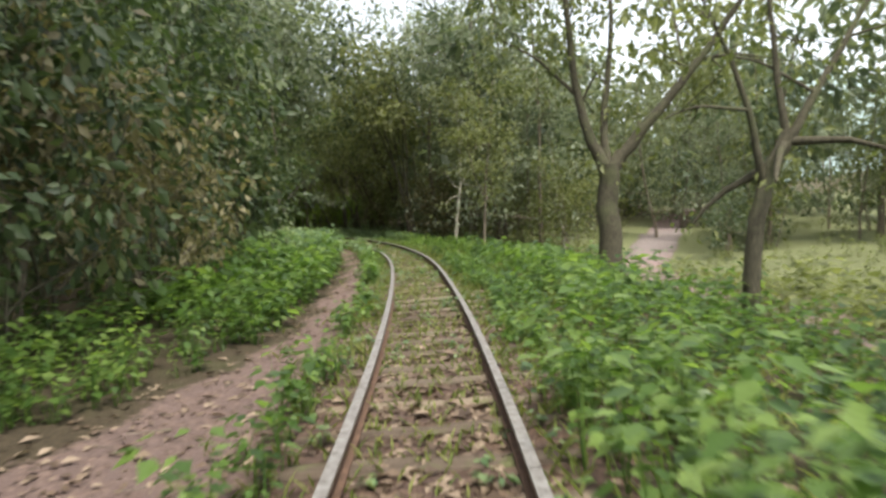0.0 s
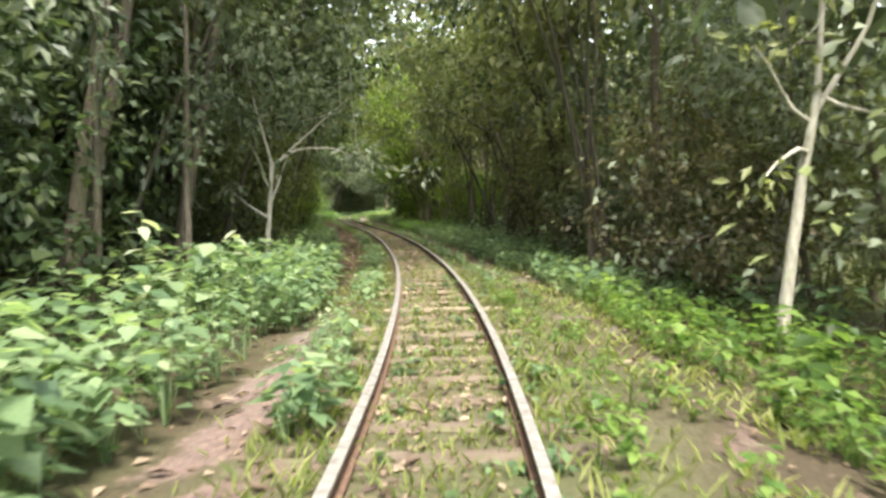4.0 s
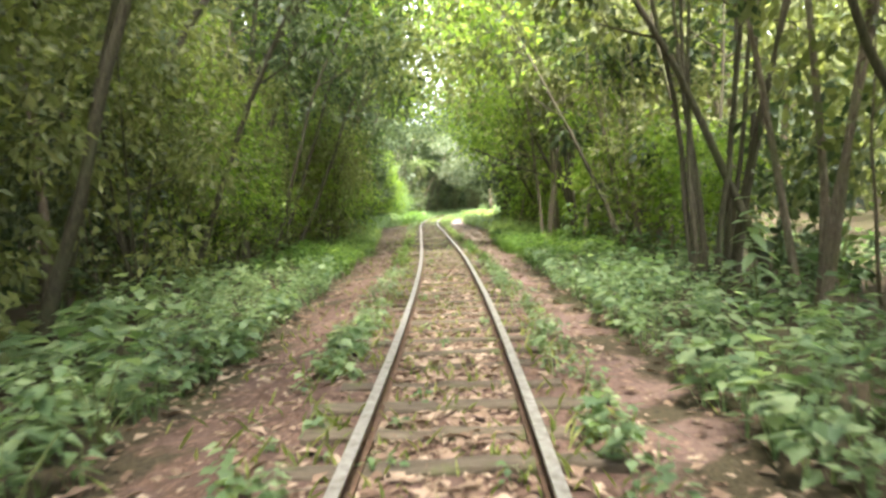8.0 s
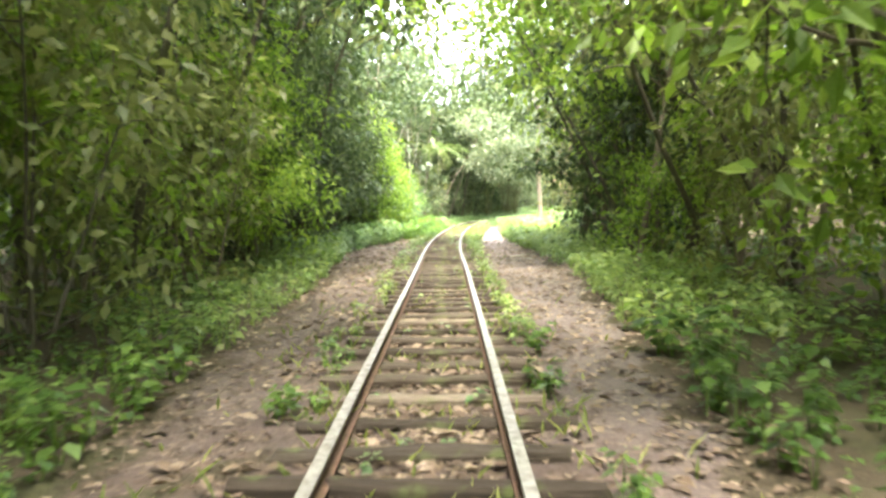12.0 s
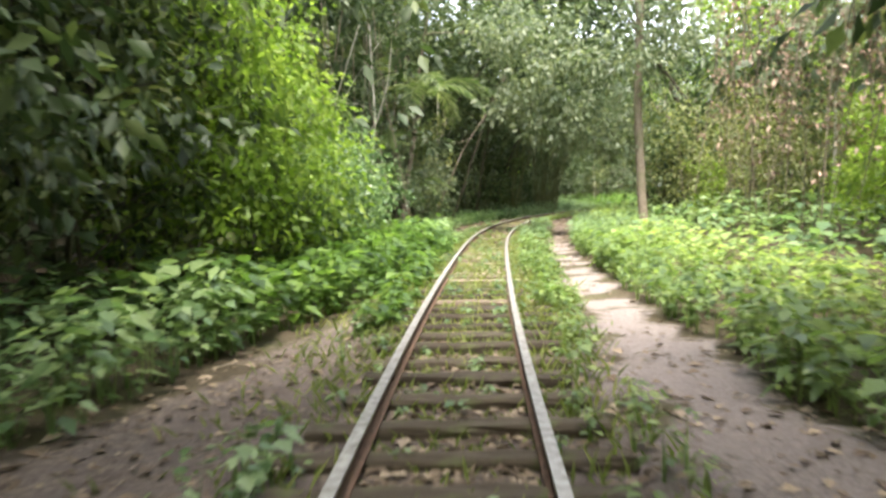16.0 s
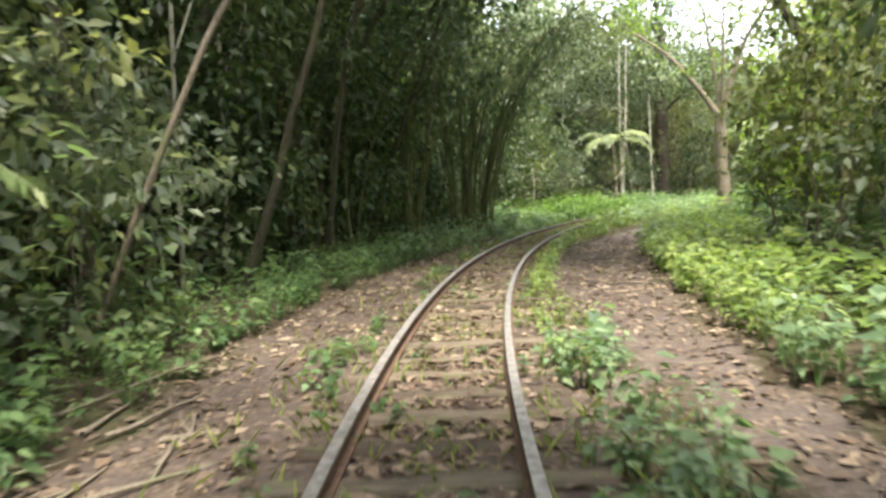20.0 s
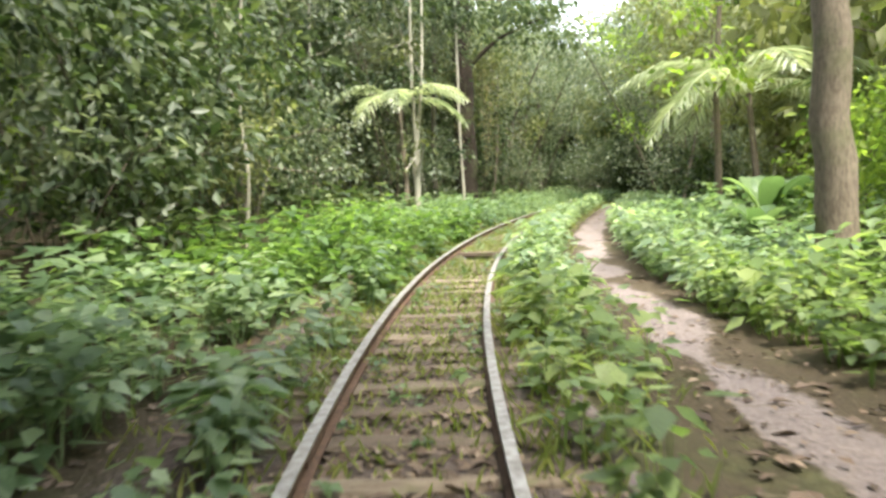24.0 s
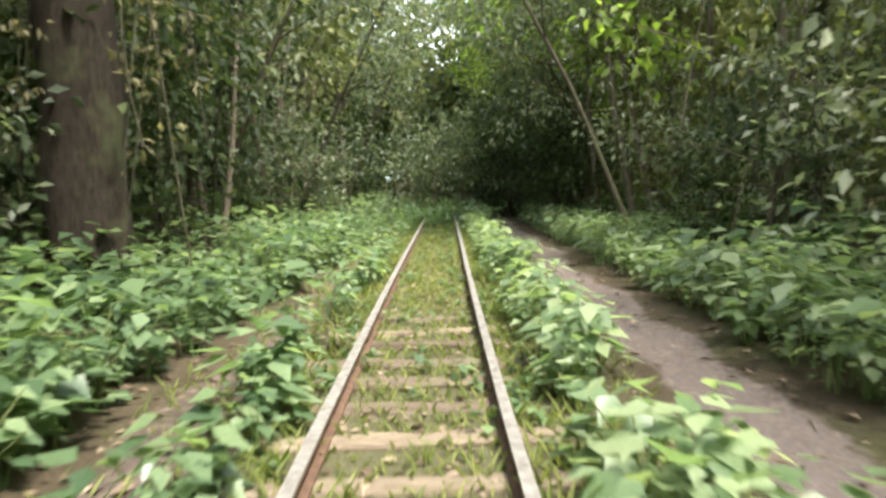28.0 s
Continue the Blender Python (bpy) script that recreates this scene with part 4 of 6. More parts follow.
# first bend: a dark wall on one hand, open ground with a road on the other
shrubs(4, 15, -4.0, -5.2, 1.3, ["bush_n", "bush_d", "bush_d"])
shrubs(12, 36, -5.6, -7.5, 2.4, ["bush_d", "bush_n"])
wall_of(4, 36, -5.5, -9, 2.6, ["slim_b", "slim_a", "wide"])
far_row(0, 44, -10, -16, 4.7, ["far_a", "far_b"])
wall_of(27.5, 37, 5.6, 8.6, 1.5, ["feathery", "feathery", "feathery_g"], (0.85, 1.15))
wall_of(34, 46, 3.8, 6.5, 2.2, ["feathery_g", "feathery_g", "slim_d"], (1.0, 1.3), every=2)
shrubs(33, 46, 3.8, 5.4, 1.7, ["bush_n", "bush_b", "bush_o"], (0.8, 1.1))
wall_of(22, 38, -4.6, -6.8, 2.2, ["creeper_d"], (0.8, 1.15), "shrub", "forest edge shrubs", "shrub")
wall_of(30, 48, 4.5, 8.5, 2.2, ["slim_a", "far_c", "slim_d"], (0.7, 1.0), every=2)
far_row(46, 100, 9, 16, 6.5, ["far_b", "far_c"])
far_row(20, 60, 17, 30, 9.1, ["far_c", "far_b"], (0.8, 1.2))
# green tunnel
wall_of(34, 66, -4.6, -7.2, 2.0, ["slim_b", "slim_c", "stems_b", "slim_c"])
shrubs(38, 55, -4.3, -5.8, 1.9, ["creeper_o", "bush_b", "creeper_o"], (0.7, 1.0))
shrubs(55, 66, -4.6, -5.8, 1.7, ["creeper_o", "creeper_y"], (0.7, 1.0))
wall_of(36, 47, 3.5, 5.4, 2.2, ["stems", "stems_b", "stems_b", "slim_c"], every=2)
wall_of(47, 66, 3.5, 5.4, 2.2, ["stems", "stems_b", "stems_b", "slim_c"])
shrubs(36, 68, -6.0, -7.4, 1.9, ["bush_d", "bush_d", "bush_b"])
shrubs(36, 66, 4.8, 6.4, 1.9, ["bush_a", "bush_o", "bush_b"])
far_row(34, 90, -7.5, -12, 4.4, ["far_a", "far_b"])
far_row(58, 84, 6.5, 11, 4.7, ["far_b", "sunny", "far_c"])
wall_of(64, 78, -4.4, -6.0, 2.6, ["slim_b", "sunny", "slim_b"])
wall_of(78, 93, -4.4, -6.4, 2.2, ["slim_b", "stems", "slim_b"])
wall_of(64, 88, 3.9, 5.8, 2.0, ["stems_b", "stems", "slim_c", "sunny"])
shrubs(67, 78, -3.7, -5.0, 1.3, ["creeper_o", "bush_o", "creeper_y"], (0.85, 1.1))
shrubs(26, 37, 6.0, 8.0, 1.8, ["bush_g"], (0.9, 1.3))
shrubs(77, 92, -6.0, -7.8, 1.3, ["creeper_d", "bush_d", "creeper_d"], (0.9, 1.2))
shrubs(80, 91, -4.3, -5.0, 1.8, ["creeper_d"], (0.8, 1.05))
shrubs(54, 78, 4.6, 6.6, 1.8, ["bush_y", "bush_o", "bush_y"])
shrubs(78, 90, 4.4, 6.4, 1.6, ["bush_o", "bush_a", "bush_d"])
# sunny gap and dark grove
shrubs(94.6, 99.6, -3.5, -4.0, 1.0, ["creeper_y", "creeper_y", "bush_o"], (0.8, 1.05))
shrubs(98.5, 103.5, -2.9, -3.8, 0.8, ["bush_y", "bush_f", "bush_f"], (0.8, 1.05))
shrubs(90, 96, -4.4, -5.2, 1.0, ["creeper_d", "bush_o"], (0.9, 1.1))
shrubs(104, 113, -4.4, -5.4, 1.6, ["bush_d", "bush_b"])
shrubs(88, 116, 6.8, 9.0, 2.0, ["bush_o", "bush_y", "bush_y"], (0.6, 1.0))
wall_of(90, 118, 8.5, 13, 3.6, ["slim_d", "stems_b", "slim_c", "far_c"])
wall_of(96, 124, -4.2, -8, 2.0, ["slim_b", "stems", "far_a"])
far_row(92, 150, -9, -15, 4.4, ["far_a", "far_a", "far_b"])
far_row(100, 166, 14, 19, 5.9, ["far_b", "sunny", "sunny"])
shrubs(111, 120, -4.0, -5.4, 1.2, ["bush_b", "creeper_o", "bush_b"], (0.8, 1.1))
shrubs(120, 136, -4.6, -6.0, 1.1, ["bush_d", "bush_d", "bush_a"], (0.9, 1.3))
shrubs(114, 125, 5.2, 6.8, 1.4, ["bush_d", "bush_o", "bush_b"])
shrubs(126, 150, 6.0, 8.6, 2.2, ["bush_o", "bush_y", "bush_a"])
wall_of(118, 134, 7.4, 11, 3.0, ["sunny", "slim_d", "sunny"])
wall_of(136, 160, 8.5, 13, 3.4, ["sunny", "far_b", "sunny"])
# last bend
shrubs(136, 149, -4.6, -6.5, 1.4, ["bush_b", "bush_d", "bush_o", "creeper_d"])
shrubs(149, 160, -6.2, -7.6, 1.3, ["bush_b", "bush_d", "bush_o"])
wall_of(136, 152, -6.5, -9, 3.0, ["slim_d", "sunny", "slim_a"])
wall_of(151, 168, -6.0, -8.5, 2.4, ["feathery_g", "slim_d", "feathery"], (0.9, 1.2))
far_row(150, 170, -9, -13, 2.6, ["far_c", "far_b"])
shrubs(158, 200, -3.8, -5.5, 1.9, ["bush_a", "bush_d", "bush_b"])
shrubs(156, 200, 4.4, 6.5, 1.9, ["bush_b", "bush_o", "bush_a"])
wall_of(158, 205, -4.0, -7, 2.3, ["slim_b", "slim_d", "slim_c", "stems"])
wall_of(154, 172, 4.6, 7.5, 2.3, ["sunny", "feathery", "slim_c", "sunny"], every=2)
wall_of(172, 205, 4.2, 7.5, 2.3, ["slim_d", "slim_c", "stems", "sunny"])
far_row(160, 225, -9, -15, 4.5, ["far_a", "far_b"])
far_row(160, 225, 9, 15, 4.5, ["far_a", "far_b"])
far_row(200, 226, -6, 6, 2.1, ["far_a", "far_b"])
shrubs(178, 204, 2.6, 4.4, 1.2, ["creeper_d", "bush_d"], (0.7, 1.0))
shrubs(184, 204, -2.6, 2.6, 0.9, ["bush_d", "bush_b", "bush_a"], (0.8, 1.2))


# ---------------------------------------------------------------- trees that lean over the line


def leaning(s0, s1, lat, gap, keys, size=(0.85, 1.15)):
    s = s0
    while s < s1:
        h = math.degrees(np.interp(s, LS, LH))
        plant_tree(FOREST.choice(keys), s, lat + FOREST.uniform(-0.6, 0.6), h + (0 if lat < 0 else 180) + FOREST.uniform(-30, 30), FOREST.uniform(*size), tall=FOREST.uniform(0.9, 1.1))
        s += gap * FOREST.uniform(0.8, 1.2)


leaning(34, 50, -4.8, 4.6, ["arch_a", "arch_c"])
leaning(50, 66, -4.8, 4.8, ["arch_a", "arch_c"])
leaning(66, 86, -4.9, 4.2, ["arch_a", "arch_b"])
leaning(40, 52, 4.8, 6.5, ["arch_a"])
leaning(52, 66, 4.8, 7.5, ["arch_c", "arch_b"])
leaning(67, 85, 5.0, 4.2, ["arch_b"])
leaning(121, 130, -4.6, 4.0, ["arch_a", "arch_c"])
leaning(172, 204, -4.6, 5.5, ["arch_c", "arch_c"])
leaning(172, 204, 4.8, 5.5, ["arch_c", "arch_b"])

# high crowns added mostly above view: they dim the ground and close sky gaps
leaning(42, 60, -6.8, 6.0, ["canopy_a"])
leaning(62, 86, -6.8, 4.2, ["canopy_b", "canopy_a", "canopy_b"])
leaning(68, 85, 7.2, 5.5, ["canopy_b"])
leaning(121, 134, -6.6, 3.6, ["canopy_a"])
leaning(121, 132, 8.4, 4.0, ["canopy_a"])
leaning(176, 206, -7.2, 6.0, ["canopy_g"])
leaning(176, 206, 7.0, 6.5, ["canopy_g", "canopy_b"])

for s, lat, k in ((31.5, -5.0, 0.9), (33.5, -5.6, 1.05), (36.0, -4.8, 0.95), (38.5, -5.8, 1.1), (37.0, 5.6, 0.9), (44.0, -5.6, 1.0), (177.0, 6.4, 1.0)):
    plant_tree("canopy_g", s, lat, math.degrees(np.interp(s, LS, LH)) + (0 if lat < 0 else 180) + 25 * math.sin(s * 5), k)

for key, s, lat, k in (("stems_b", 84.6, 4.2, 0.9), ("creeper_o", 87.6, 5.2, 0.9), ("stems", 88.8, 5.4, 0.95), ("creeper_d", 90.2, 6.4, 1.0), ("slim_c", 86.2, 6.0, 0.95)):
    plant_tree(key, s, lat, s * 53, k, *(("shrub", "", "forest edge shrubs", "shrub") if key.startswith("creeper") else ()))

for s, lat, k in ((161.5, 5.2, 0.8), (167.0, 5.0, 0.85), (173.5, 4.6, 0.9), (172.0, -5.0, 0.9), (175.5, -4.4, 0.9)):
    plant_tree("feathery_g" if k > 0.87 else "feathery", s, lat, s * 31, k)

# ---------------------------------------------------------------- single trees that stand out


def limb_tree(name, s, lat, limbs, bunches, leaf, bark, leafmat, label, seed, spread=0.7, each=22, sides=9, droop=0.4, twigs_each=3):
    """A tree drawn limb by limb. A limb: its first and last thickness, then places (right, ahead, up) from the foot of the tree.
    bunches: (right, ahead, up, radius, flatness, number) for each mass of leaves."""
    rng = np.random.default_rng(seed)
    tubes = []
    ends = []
    for g0, g1, *pts in limbs:
        t = Tubes()
        tubes.append(t)
        pts = np.array(pts, float)
        n = 4 * (len(pts) - 1) + 1
        u = np.linspace(0, len(pts) - 1, n)
        fine = np.stack([np.interp(u, np.arange(len(pts)), pts[:, k]) for k in range(3)], 1)
        fine[1:-1] = (fine[:-2] + 2 * fine[1:-1] + fine[2:]) / 4
        fine[1:] += rng.normal(0, g0 * 0.035, fine[1:].shape)
        r = np.linspace(g0 / 2, g1 / 2, n)
        if pts[0][2] <= 0.05:
            r[0] *= 1.35
            fine[0][2] = -0.4
        t.add(fine, r, sides if g0 > 0.1 else 6)
        ends.append(fine[-1])
        for _ in range(twigs_each if 0.04 < g0 < 0.5 else 0):
            m = rng.integers(n // 2, n)
            b = bent(rng, fine[m], rng.normal(0, 1, 3) + np.array([0, 0, 0.5]), rng.uniform(0.7, 1.6), 5, 0.2)
            t.add(b, max(g1, 0.03) * 0.35 * np.linspace(1, 0.25, 5), 5)
            ends.append(b[-1])
    x, y = at(s, lat)
    ob = thing(name, label, "tree")
    ob.matrix_world = pose(x, y, ground_z(x, y), 0, 0, math.degrees(np.interp(s, LS, LH)))
    for k, t in enumerate(tubes):
        part("limb" if k else "trunk", t.mesh("limb" if k else "trunk", bark), ob)
    cs = [np.array(ends)]
    for a, b, c, r, flat, k in bunches:
        cs.append(np.array([a, b, c]) + unit(rng, k) * rng.random(k)[:, None] ** 0.4 * np.array([r, r, r * flat]))
    cs = np.concatenate(cs)
    v, f = cluster_leaves(rng, cs, rng.uniform(0.6, 1.2, len(cs)) * spread, each, leaf, droop=droop)
    part("crown", mesh_of("crown", v, f, leafmat), ob)
    return ob


# backlit shade is put into the bark colour of this tree
limb_tree("forked_tree", 17.0, 4.95, [
    (0.62, 0.5, (0, 0, 0), (0.05, 0, 1.5), (0.08, 0, 2.9)),
    (0.34, 0.12, (0.0, 0, 2.8), (-0.35, 0.1, 3.7), (-0.6, 0.2, 5.0), (-0.75, 0.2, 7.6)),
    (0.38, 0.12, (0.15, 0, 2.8), (0.6, 0, 3.3), (1.4, -0.2, 4.2), (2.5, -0.3, 5.4), (3.7, -0.5, 7.0)),
    (0.24, 0.08, (0.05, 0, 2.9), (0.1, 0.3, 4.0), (0.45, 0.4, 5.8), (0.6, 0.6, 7.8)),
    (0.12, 0.03, (2.4, -0.3, 5.3), (3.6, 0.2, 5.5), (5.2, 0.5, 5.3)),
    (0.12, 0.03, (-0.5, 0.2, 4.6), (-1.4, 0.4, 5.6), (-2.4, 0.5, 6.2))],
    [(-0.6, 0.3, 7.2, 2.2, 0.6, 34), (3.2, -0.4, 7.6, 2.0, 0.6, 24), (0.8, 0.5, 8.2, 2.4, 0.6, 30), (-1.8, 0.8, 5.6, 1.3, 0.8, 16), (0.5, 0.4, 4.6, 0.6, 1, 5)],
    0.2, M_BARK_D, M_LEAF_O, "large tree in backlit dark bark forking into three heavy limbs", 301)
limb_tree("leaning_tree", 9.1, 4.3, [
    (0.24, 0.2, (0, 0, 0), (0.1, 0, 1.3), (0.36, 0, 2.1), (0.66, 0, 2.6)),
    (0.14, 0.05, (0.66, 0, 2.5), (0.95, 0, 3.0), (1.6, 0.1, 3.9), (2.3, 0.2, 5.0)),
    (0.12, 0.04, (0.62, 0, 2.5), (0.56, 0.1, 3.3), (0.55, 0.2, 4.5), (0.4, 0.2, 5.5)),
    (0.12, 0.035, (0.25, 0, 2.0), (0.1, -0.1, 2.8), (-0.15, -0.1, 3.6), (-0.55, -0.2, 4.4)),
    (0.06, 0.02, (0.1, -0.1, 2.9), (-0.65, -0.2, 3.0), (-1.1, -0.2, 2.85)),
    (0.06, 0.02, (1.0, 0, 3.1), (0.35, 0.2, 3.6), (-0.2, 0.3, 3.7)),
    (0.05, 0.015, (1.5, 0.1, 3.8), (2.3, 0, 4.0), (3.1, 0, 3.9))],
    [(1.5, 0.2, 5.0, 1.2, 0.5, 11), (0.2, 0.2, 5.3, 1.1, 0.5, 9), (2.2, 0, 3.9, 0.8, 0.6, 6)],
    0.13, M_BARK_D, M_LEAF_O, "dark leaning tree with bare spreading branches", 302, spread=0.5, each=15)
limb_tree("pale_sapling", 30.0, 3.9, [
    (0.16, 0.10, (0, 0, 0), (0.2, 0, 1.6), (0.42, 0, 2.9)),
    (0.09, 0.03, (0.42, 0, 2.8), (0.5, 0, 4.2), (0.45, 0, 6.4)),
    (0.08, 0.03, (0.4, 0, 2.7), (0.95, -0.1, 3.6), (1.3, -0.1, 4.8))],
    [(0.5, 0, 5.4, 1.3, 1.0, 24), (1.2, 0, 4.4, 1.0, 0.9, 16), (0.2, 0.2, 6.6, 1.2, 0.7, 14)],
    0.17, M_BARK_P, M_LEAF_O, "thin tree with pale cream bark at the track edge", 303, spread=0.55)
limb_tree("pale_sapling", 25.4, 3.7, [
    (0.13, 0.08, (0, 0, 0), (0.12, 0, 1.4), (0.26, 0, 3.0)),
    (0.08, 0.02, (0.26, 0, 2.9), (0.45, 0, 4.0), (0.7, 0, 6.0)),
    (0.05, 0.02, (0.2, 0, 2.0), (-0.2, 0, 3.0), (-0.35, 0, 4.2))],
    [(0.3, 0, 4.4, 1.5, 1.0, 46), (0.2, 0, 2.9, 1.1, 0.6, 18), (0.5, 0, 6.0, 1.3, 0.7, 18)],
    0.14, M_BARK, M_LEAF_O, "slim young tree with fine olive foliage", 304, spread=0.5)
limb_tree("arching_sapling", 36.0, -3.0, [
    (0.12, 0.08, (0, 0, 0), (0.1, 0, 1.2), (0.2, 0, 2.2)),
    (0.06, 0.015, (0.2, 0, 2.2), (0.7, 0, 2.5), (1.4, 0, 2.5), (2.1, 0.1, 2.15)),
    (0.05, 0.015, (0.4, 0, 2.35), (1.0, 0.2, 2.9), (1.7, 0.3, 3.5)),
    (0.06, 0.015, (0.2, 0, 2.2), (-0.1, 0, 3.4), (-0.3, 0, 4.6))],
    [(-0.2, 0, 3.7, 1.2, 0.8, 26), (1.8, 0.1, 2.4, 0.5, 0.4, 7), (1.2, 0.3, 3.5, 0.9, 0.6, 14), (-0.9, 0.2, 3.0, 0.7, 0.7, 9)],
    0.17, M_BARK_P, M_LEAF_G, "thin pale sapling whose boughs arch towards the rails", 305, spread=0.45)
for s, lat, k in ((27.5, -3.6, 0), (31.0, -4.2, 1), (33.5, -3.8, 2), (24.0, -4.6, 3), (36.5, 3.6, 4)):
    limb_tree("vine_clad_stem", s, lat, [
        (0.10 + 0.02 * k, 0.04, (0, 0, 0), (0.1 - 0.05 * k, 0.1, 2.0), (0.15, 0, 4.2), (0.05, 0, 7.5))],
        [(0.1, 0, 3.4, 0.5, 3.2, 22), (0, 0, 7.2, 1.5, 0.7, 30)], 0.16, M_BARK_D if k % 2 else M_BARK, M_LEAF_G, "thin forest stem wrapped in climbing leaves", 310 + k, spread=0.4, each=16)
limb_tree("old_trunk_tree", 44.5, -5.4, [
    (0.8, 0.55, (0, 0, 0), (0.1, 0, 3.0), (0.0, 0, 7.0), (0.2, 0, 11)),
    (0.2, 0.05, (0.05, 0, 4.2), (1.2, 0.2, 4.4), (2.6, 0.3, 4.2), (3.6, 0.4, 4.8)),
    (0.2, 0.05, (0, 0, 7), (-1.4, 0.2, 8.4), (-3, 0.4, 9))],
    [(0.2, 0, 11, 3.2, 0.5, 46), (2.6, 0.3, 5.6, 1.4, 0.6, 16), (-2.6, 0.3, 9.2, 1.6, 0.7, 16)], 0.26, M_BARK_D, M_LEAF, "massive dark forest trunk with mossy bark", 320, spread=0.8)
limb_tree("spreading_tree", 45.0, 4.5, [
    (0.34, 0.26, (0, 0, 0), (-0.1, 0, 0.8), (-0.15, 0, 1.3)),
    (0.24, 0.08, (-0.15, 0, 1.2), (-0.75, 0, 2.3), (-1.25, 0, 3.6), (-2.1, 0.1, 5.6)),
    (0.2, 0.07, (-0.1, 0, 1.2), (0.1, 0.1, 2.8), (0.15, 0.2, 4.6), (0.3, 0.2, 7.0)),
    (0.16, 0.05, (-0.05, 0, 1.2), (0.5, 0, 2.6), (0.95, 0, 4.2), (1.3, 0, 6.2)),
    (0.14, 0.05, (-0.7, 0, 2.2), (-0.4, 0.1, 3.4), (-0.5, 0.2, 5.2)),
    (0.10, 0.03, (-1.2, 0, 3.5), (-2.0, 0, 4.0), (-3.0, 0.1, 4.5))],
    [(-1.9, 0, 6.2, 1.9, 0.6, 30), (0.6, 0.1, 7.0, 2.2, 0.6, 36), (-2.8, 0.1, 5.0, 1.1, 0.5, 12)], 0.2, M_BARK_D, M_LEAF_O, "brown crooked tree with several stems spreading from its base", 321, spread=0.65)
limb_tree("low_bough_tree", 65.5, 4.6, [
    (0.24, 0.16, (0, 0, 0), (-0.1, 0, 1.8), (0.05, 0, 3.6), (0.1, 0, 7)),
    (0.12, 0.035, (-0.05, 0, 2.0), (-0.9, -0.2, 2.2), (-2.0, -0.5, 2.55), (-3.4, -0.9, 3.15)),
    (0.05, 0.015, (-2.0, -0.5, 2.55), (-2.3, -0.6, 3.4), (-2.6, -0.7, 4.4)),
    (0.05, 0.015, (-1.2, -0.3, 2.25), (-1.7, -0.2, 3.3), (-2.2, 0, 4.6))],
    [(0.1, 0, 7, 2.2, 0.6, 34), (-2.6, -0.5, 4.4, 1.0, 0.4, 10), (-3.2, -0.8, 3.5, 0.5, 0.5, 4), (-2.4, -0.6, 2.3, 0.35, 0.6, 3)], 0.22, M_BARK_D, M_LEAF_Y,
    "dark tree with one long bough reaching low across the path", 322, spread=0.6, each=18)
limb_tree("forked_tree", 141.2, 4.7, [
    (0.52, 0.4, (0, 0, 0), (-0.1, 0, 2.0), (-0.12, 0, 3.9)),
    (0.26, 0.08, (-0.15, 0, 3.8), (-0.9, 0, 5.0), (-2.0, 0.1, 6.4), (-3.6, 0.2, 7.6)),
    (0.24, 0.08, (-0.05, 0, 3.8), (0.3, 0, 5.2), (0.8, 0.1, 6.6), (1.9, 0.2, 8.2)),
    (0.18, 0.06, (-0.12, 0, 3.9), (-0.3, 0.2, 5.6), (-0.7, 0.3, 8.0)),
    (0.16, 0.06, (-0.08, 0, 3.9), (0.05, -0.2, 5.8), (0.1, -0.3, 8.2))],
    [(-3.0, 0.2, 8.2, 1.6, 0.5, 16), (1.6, 0.2, 8.8, 1.6, 0.5, 16), (-0.3, 0, 9.2, 1.8, 0.4, 18)], 0.2, M_BARK, M_LEAF_Y, "straight grey tree opening into a wide vase of limbs", 323, spread=0.6)
limb_tree("twin_stemmed_tree", 157.3, -4.0, [
    (0.24, 0.2, (0, 0, 0), (0.02, 0, 1.5), (0.05, 0, 3.0)),
    (0.16, 0.08, (0.02, 0, 2.9), (-0.05, 0, 5.0), (0.1, 0, 11.0)),
    (0.14, 0.07, (0.08, 0, 2.9), (0.3, 0, 4.4), (0.55, 0, 10.5))],
    [(0.2, 0, 10.5, 2.0, 0.6, 30)], 0.22, M_BARK_P, M_LEAF_O, "tall pale tree dividing into two slender white stems", 324, spread=0.7)
limb_tree("bare_pole_tree", 159.6, -3.0, [
    (0.12, 0.09, (0, 0, 0), (0.1, 0, 1.1), (0.02, 0, 2.6), (0.0, 0, 7.5))],
    [(0, 0, 7.6, 1.2, 0.6, 18)], 0.2, M_BARK_P, M_LEAF, "single thin pale bare stem", 325, twigs_each=0)
limb_tree("old_trunk_tree", 164.6, -4.0, [
    (1.0, 0.75, (0, 0, 0), (0.05, 0, 3.0), (0.0, 0, 8.0), (0, 0, 12)),
    (0.24, 0.06, (0, 0, 6), (1.6, 0, 7.4), (3.4, 0, 8))],
    [(0, 0, 12, 3.4, 0.5, 46), (3.0, 0, 8.4, 1.5, 0.5, 16)], 0.27, M_BARK_B, M_LEAF, "massive dark forest trunk with mossy bark", 326, spread=0.85)
limb_tree("old_trunk_tree", 171.0, 7.6, [
    (0.7, 0.5, (0, 0, 0), (0.0, 0, 3.0), (0.1, 0, 8.0), (0, 0, 11))],
    [(0, 0, 10, 3.4, 0.6, 50)], 0.27, M_BARK_D, M_LEAF_Y, "thick dark trunk under a bright crown", 327, spread=0.85)
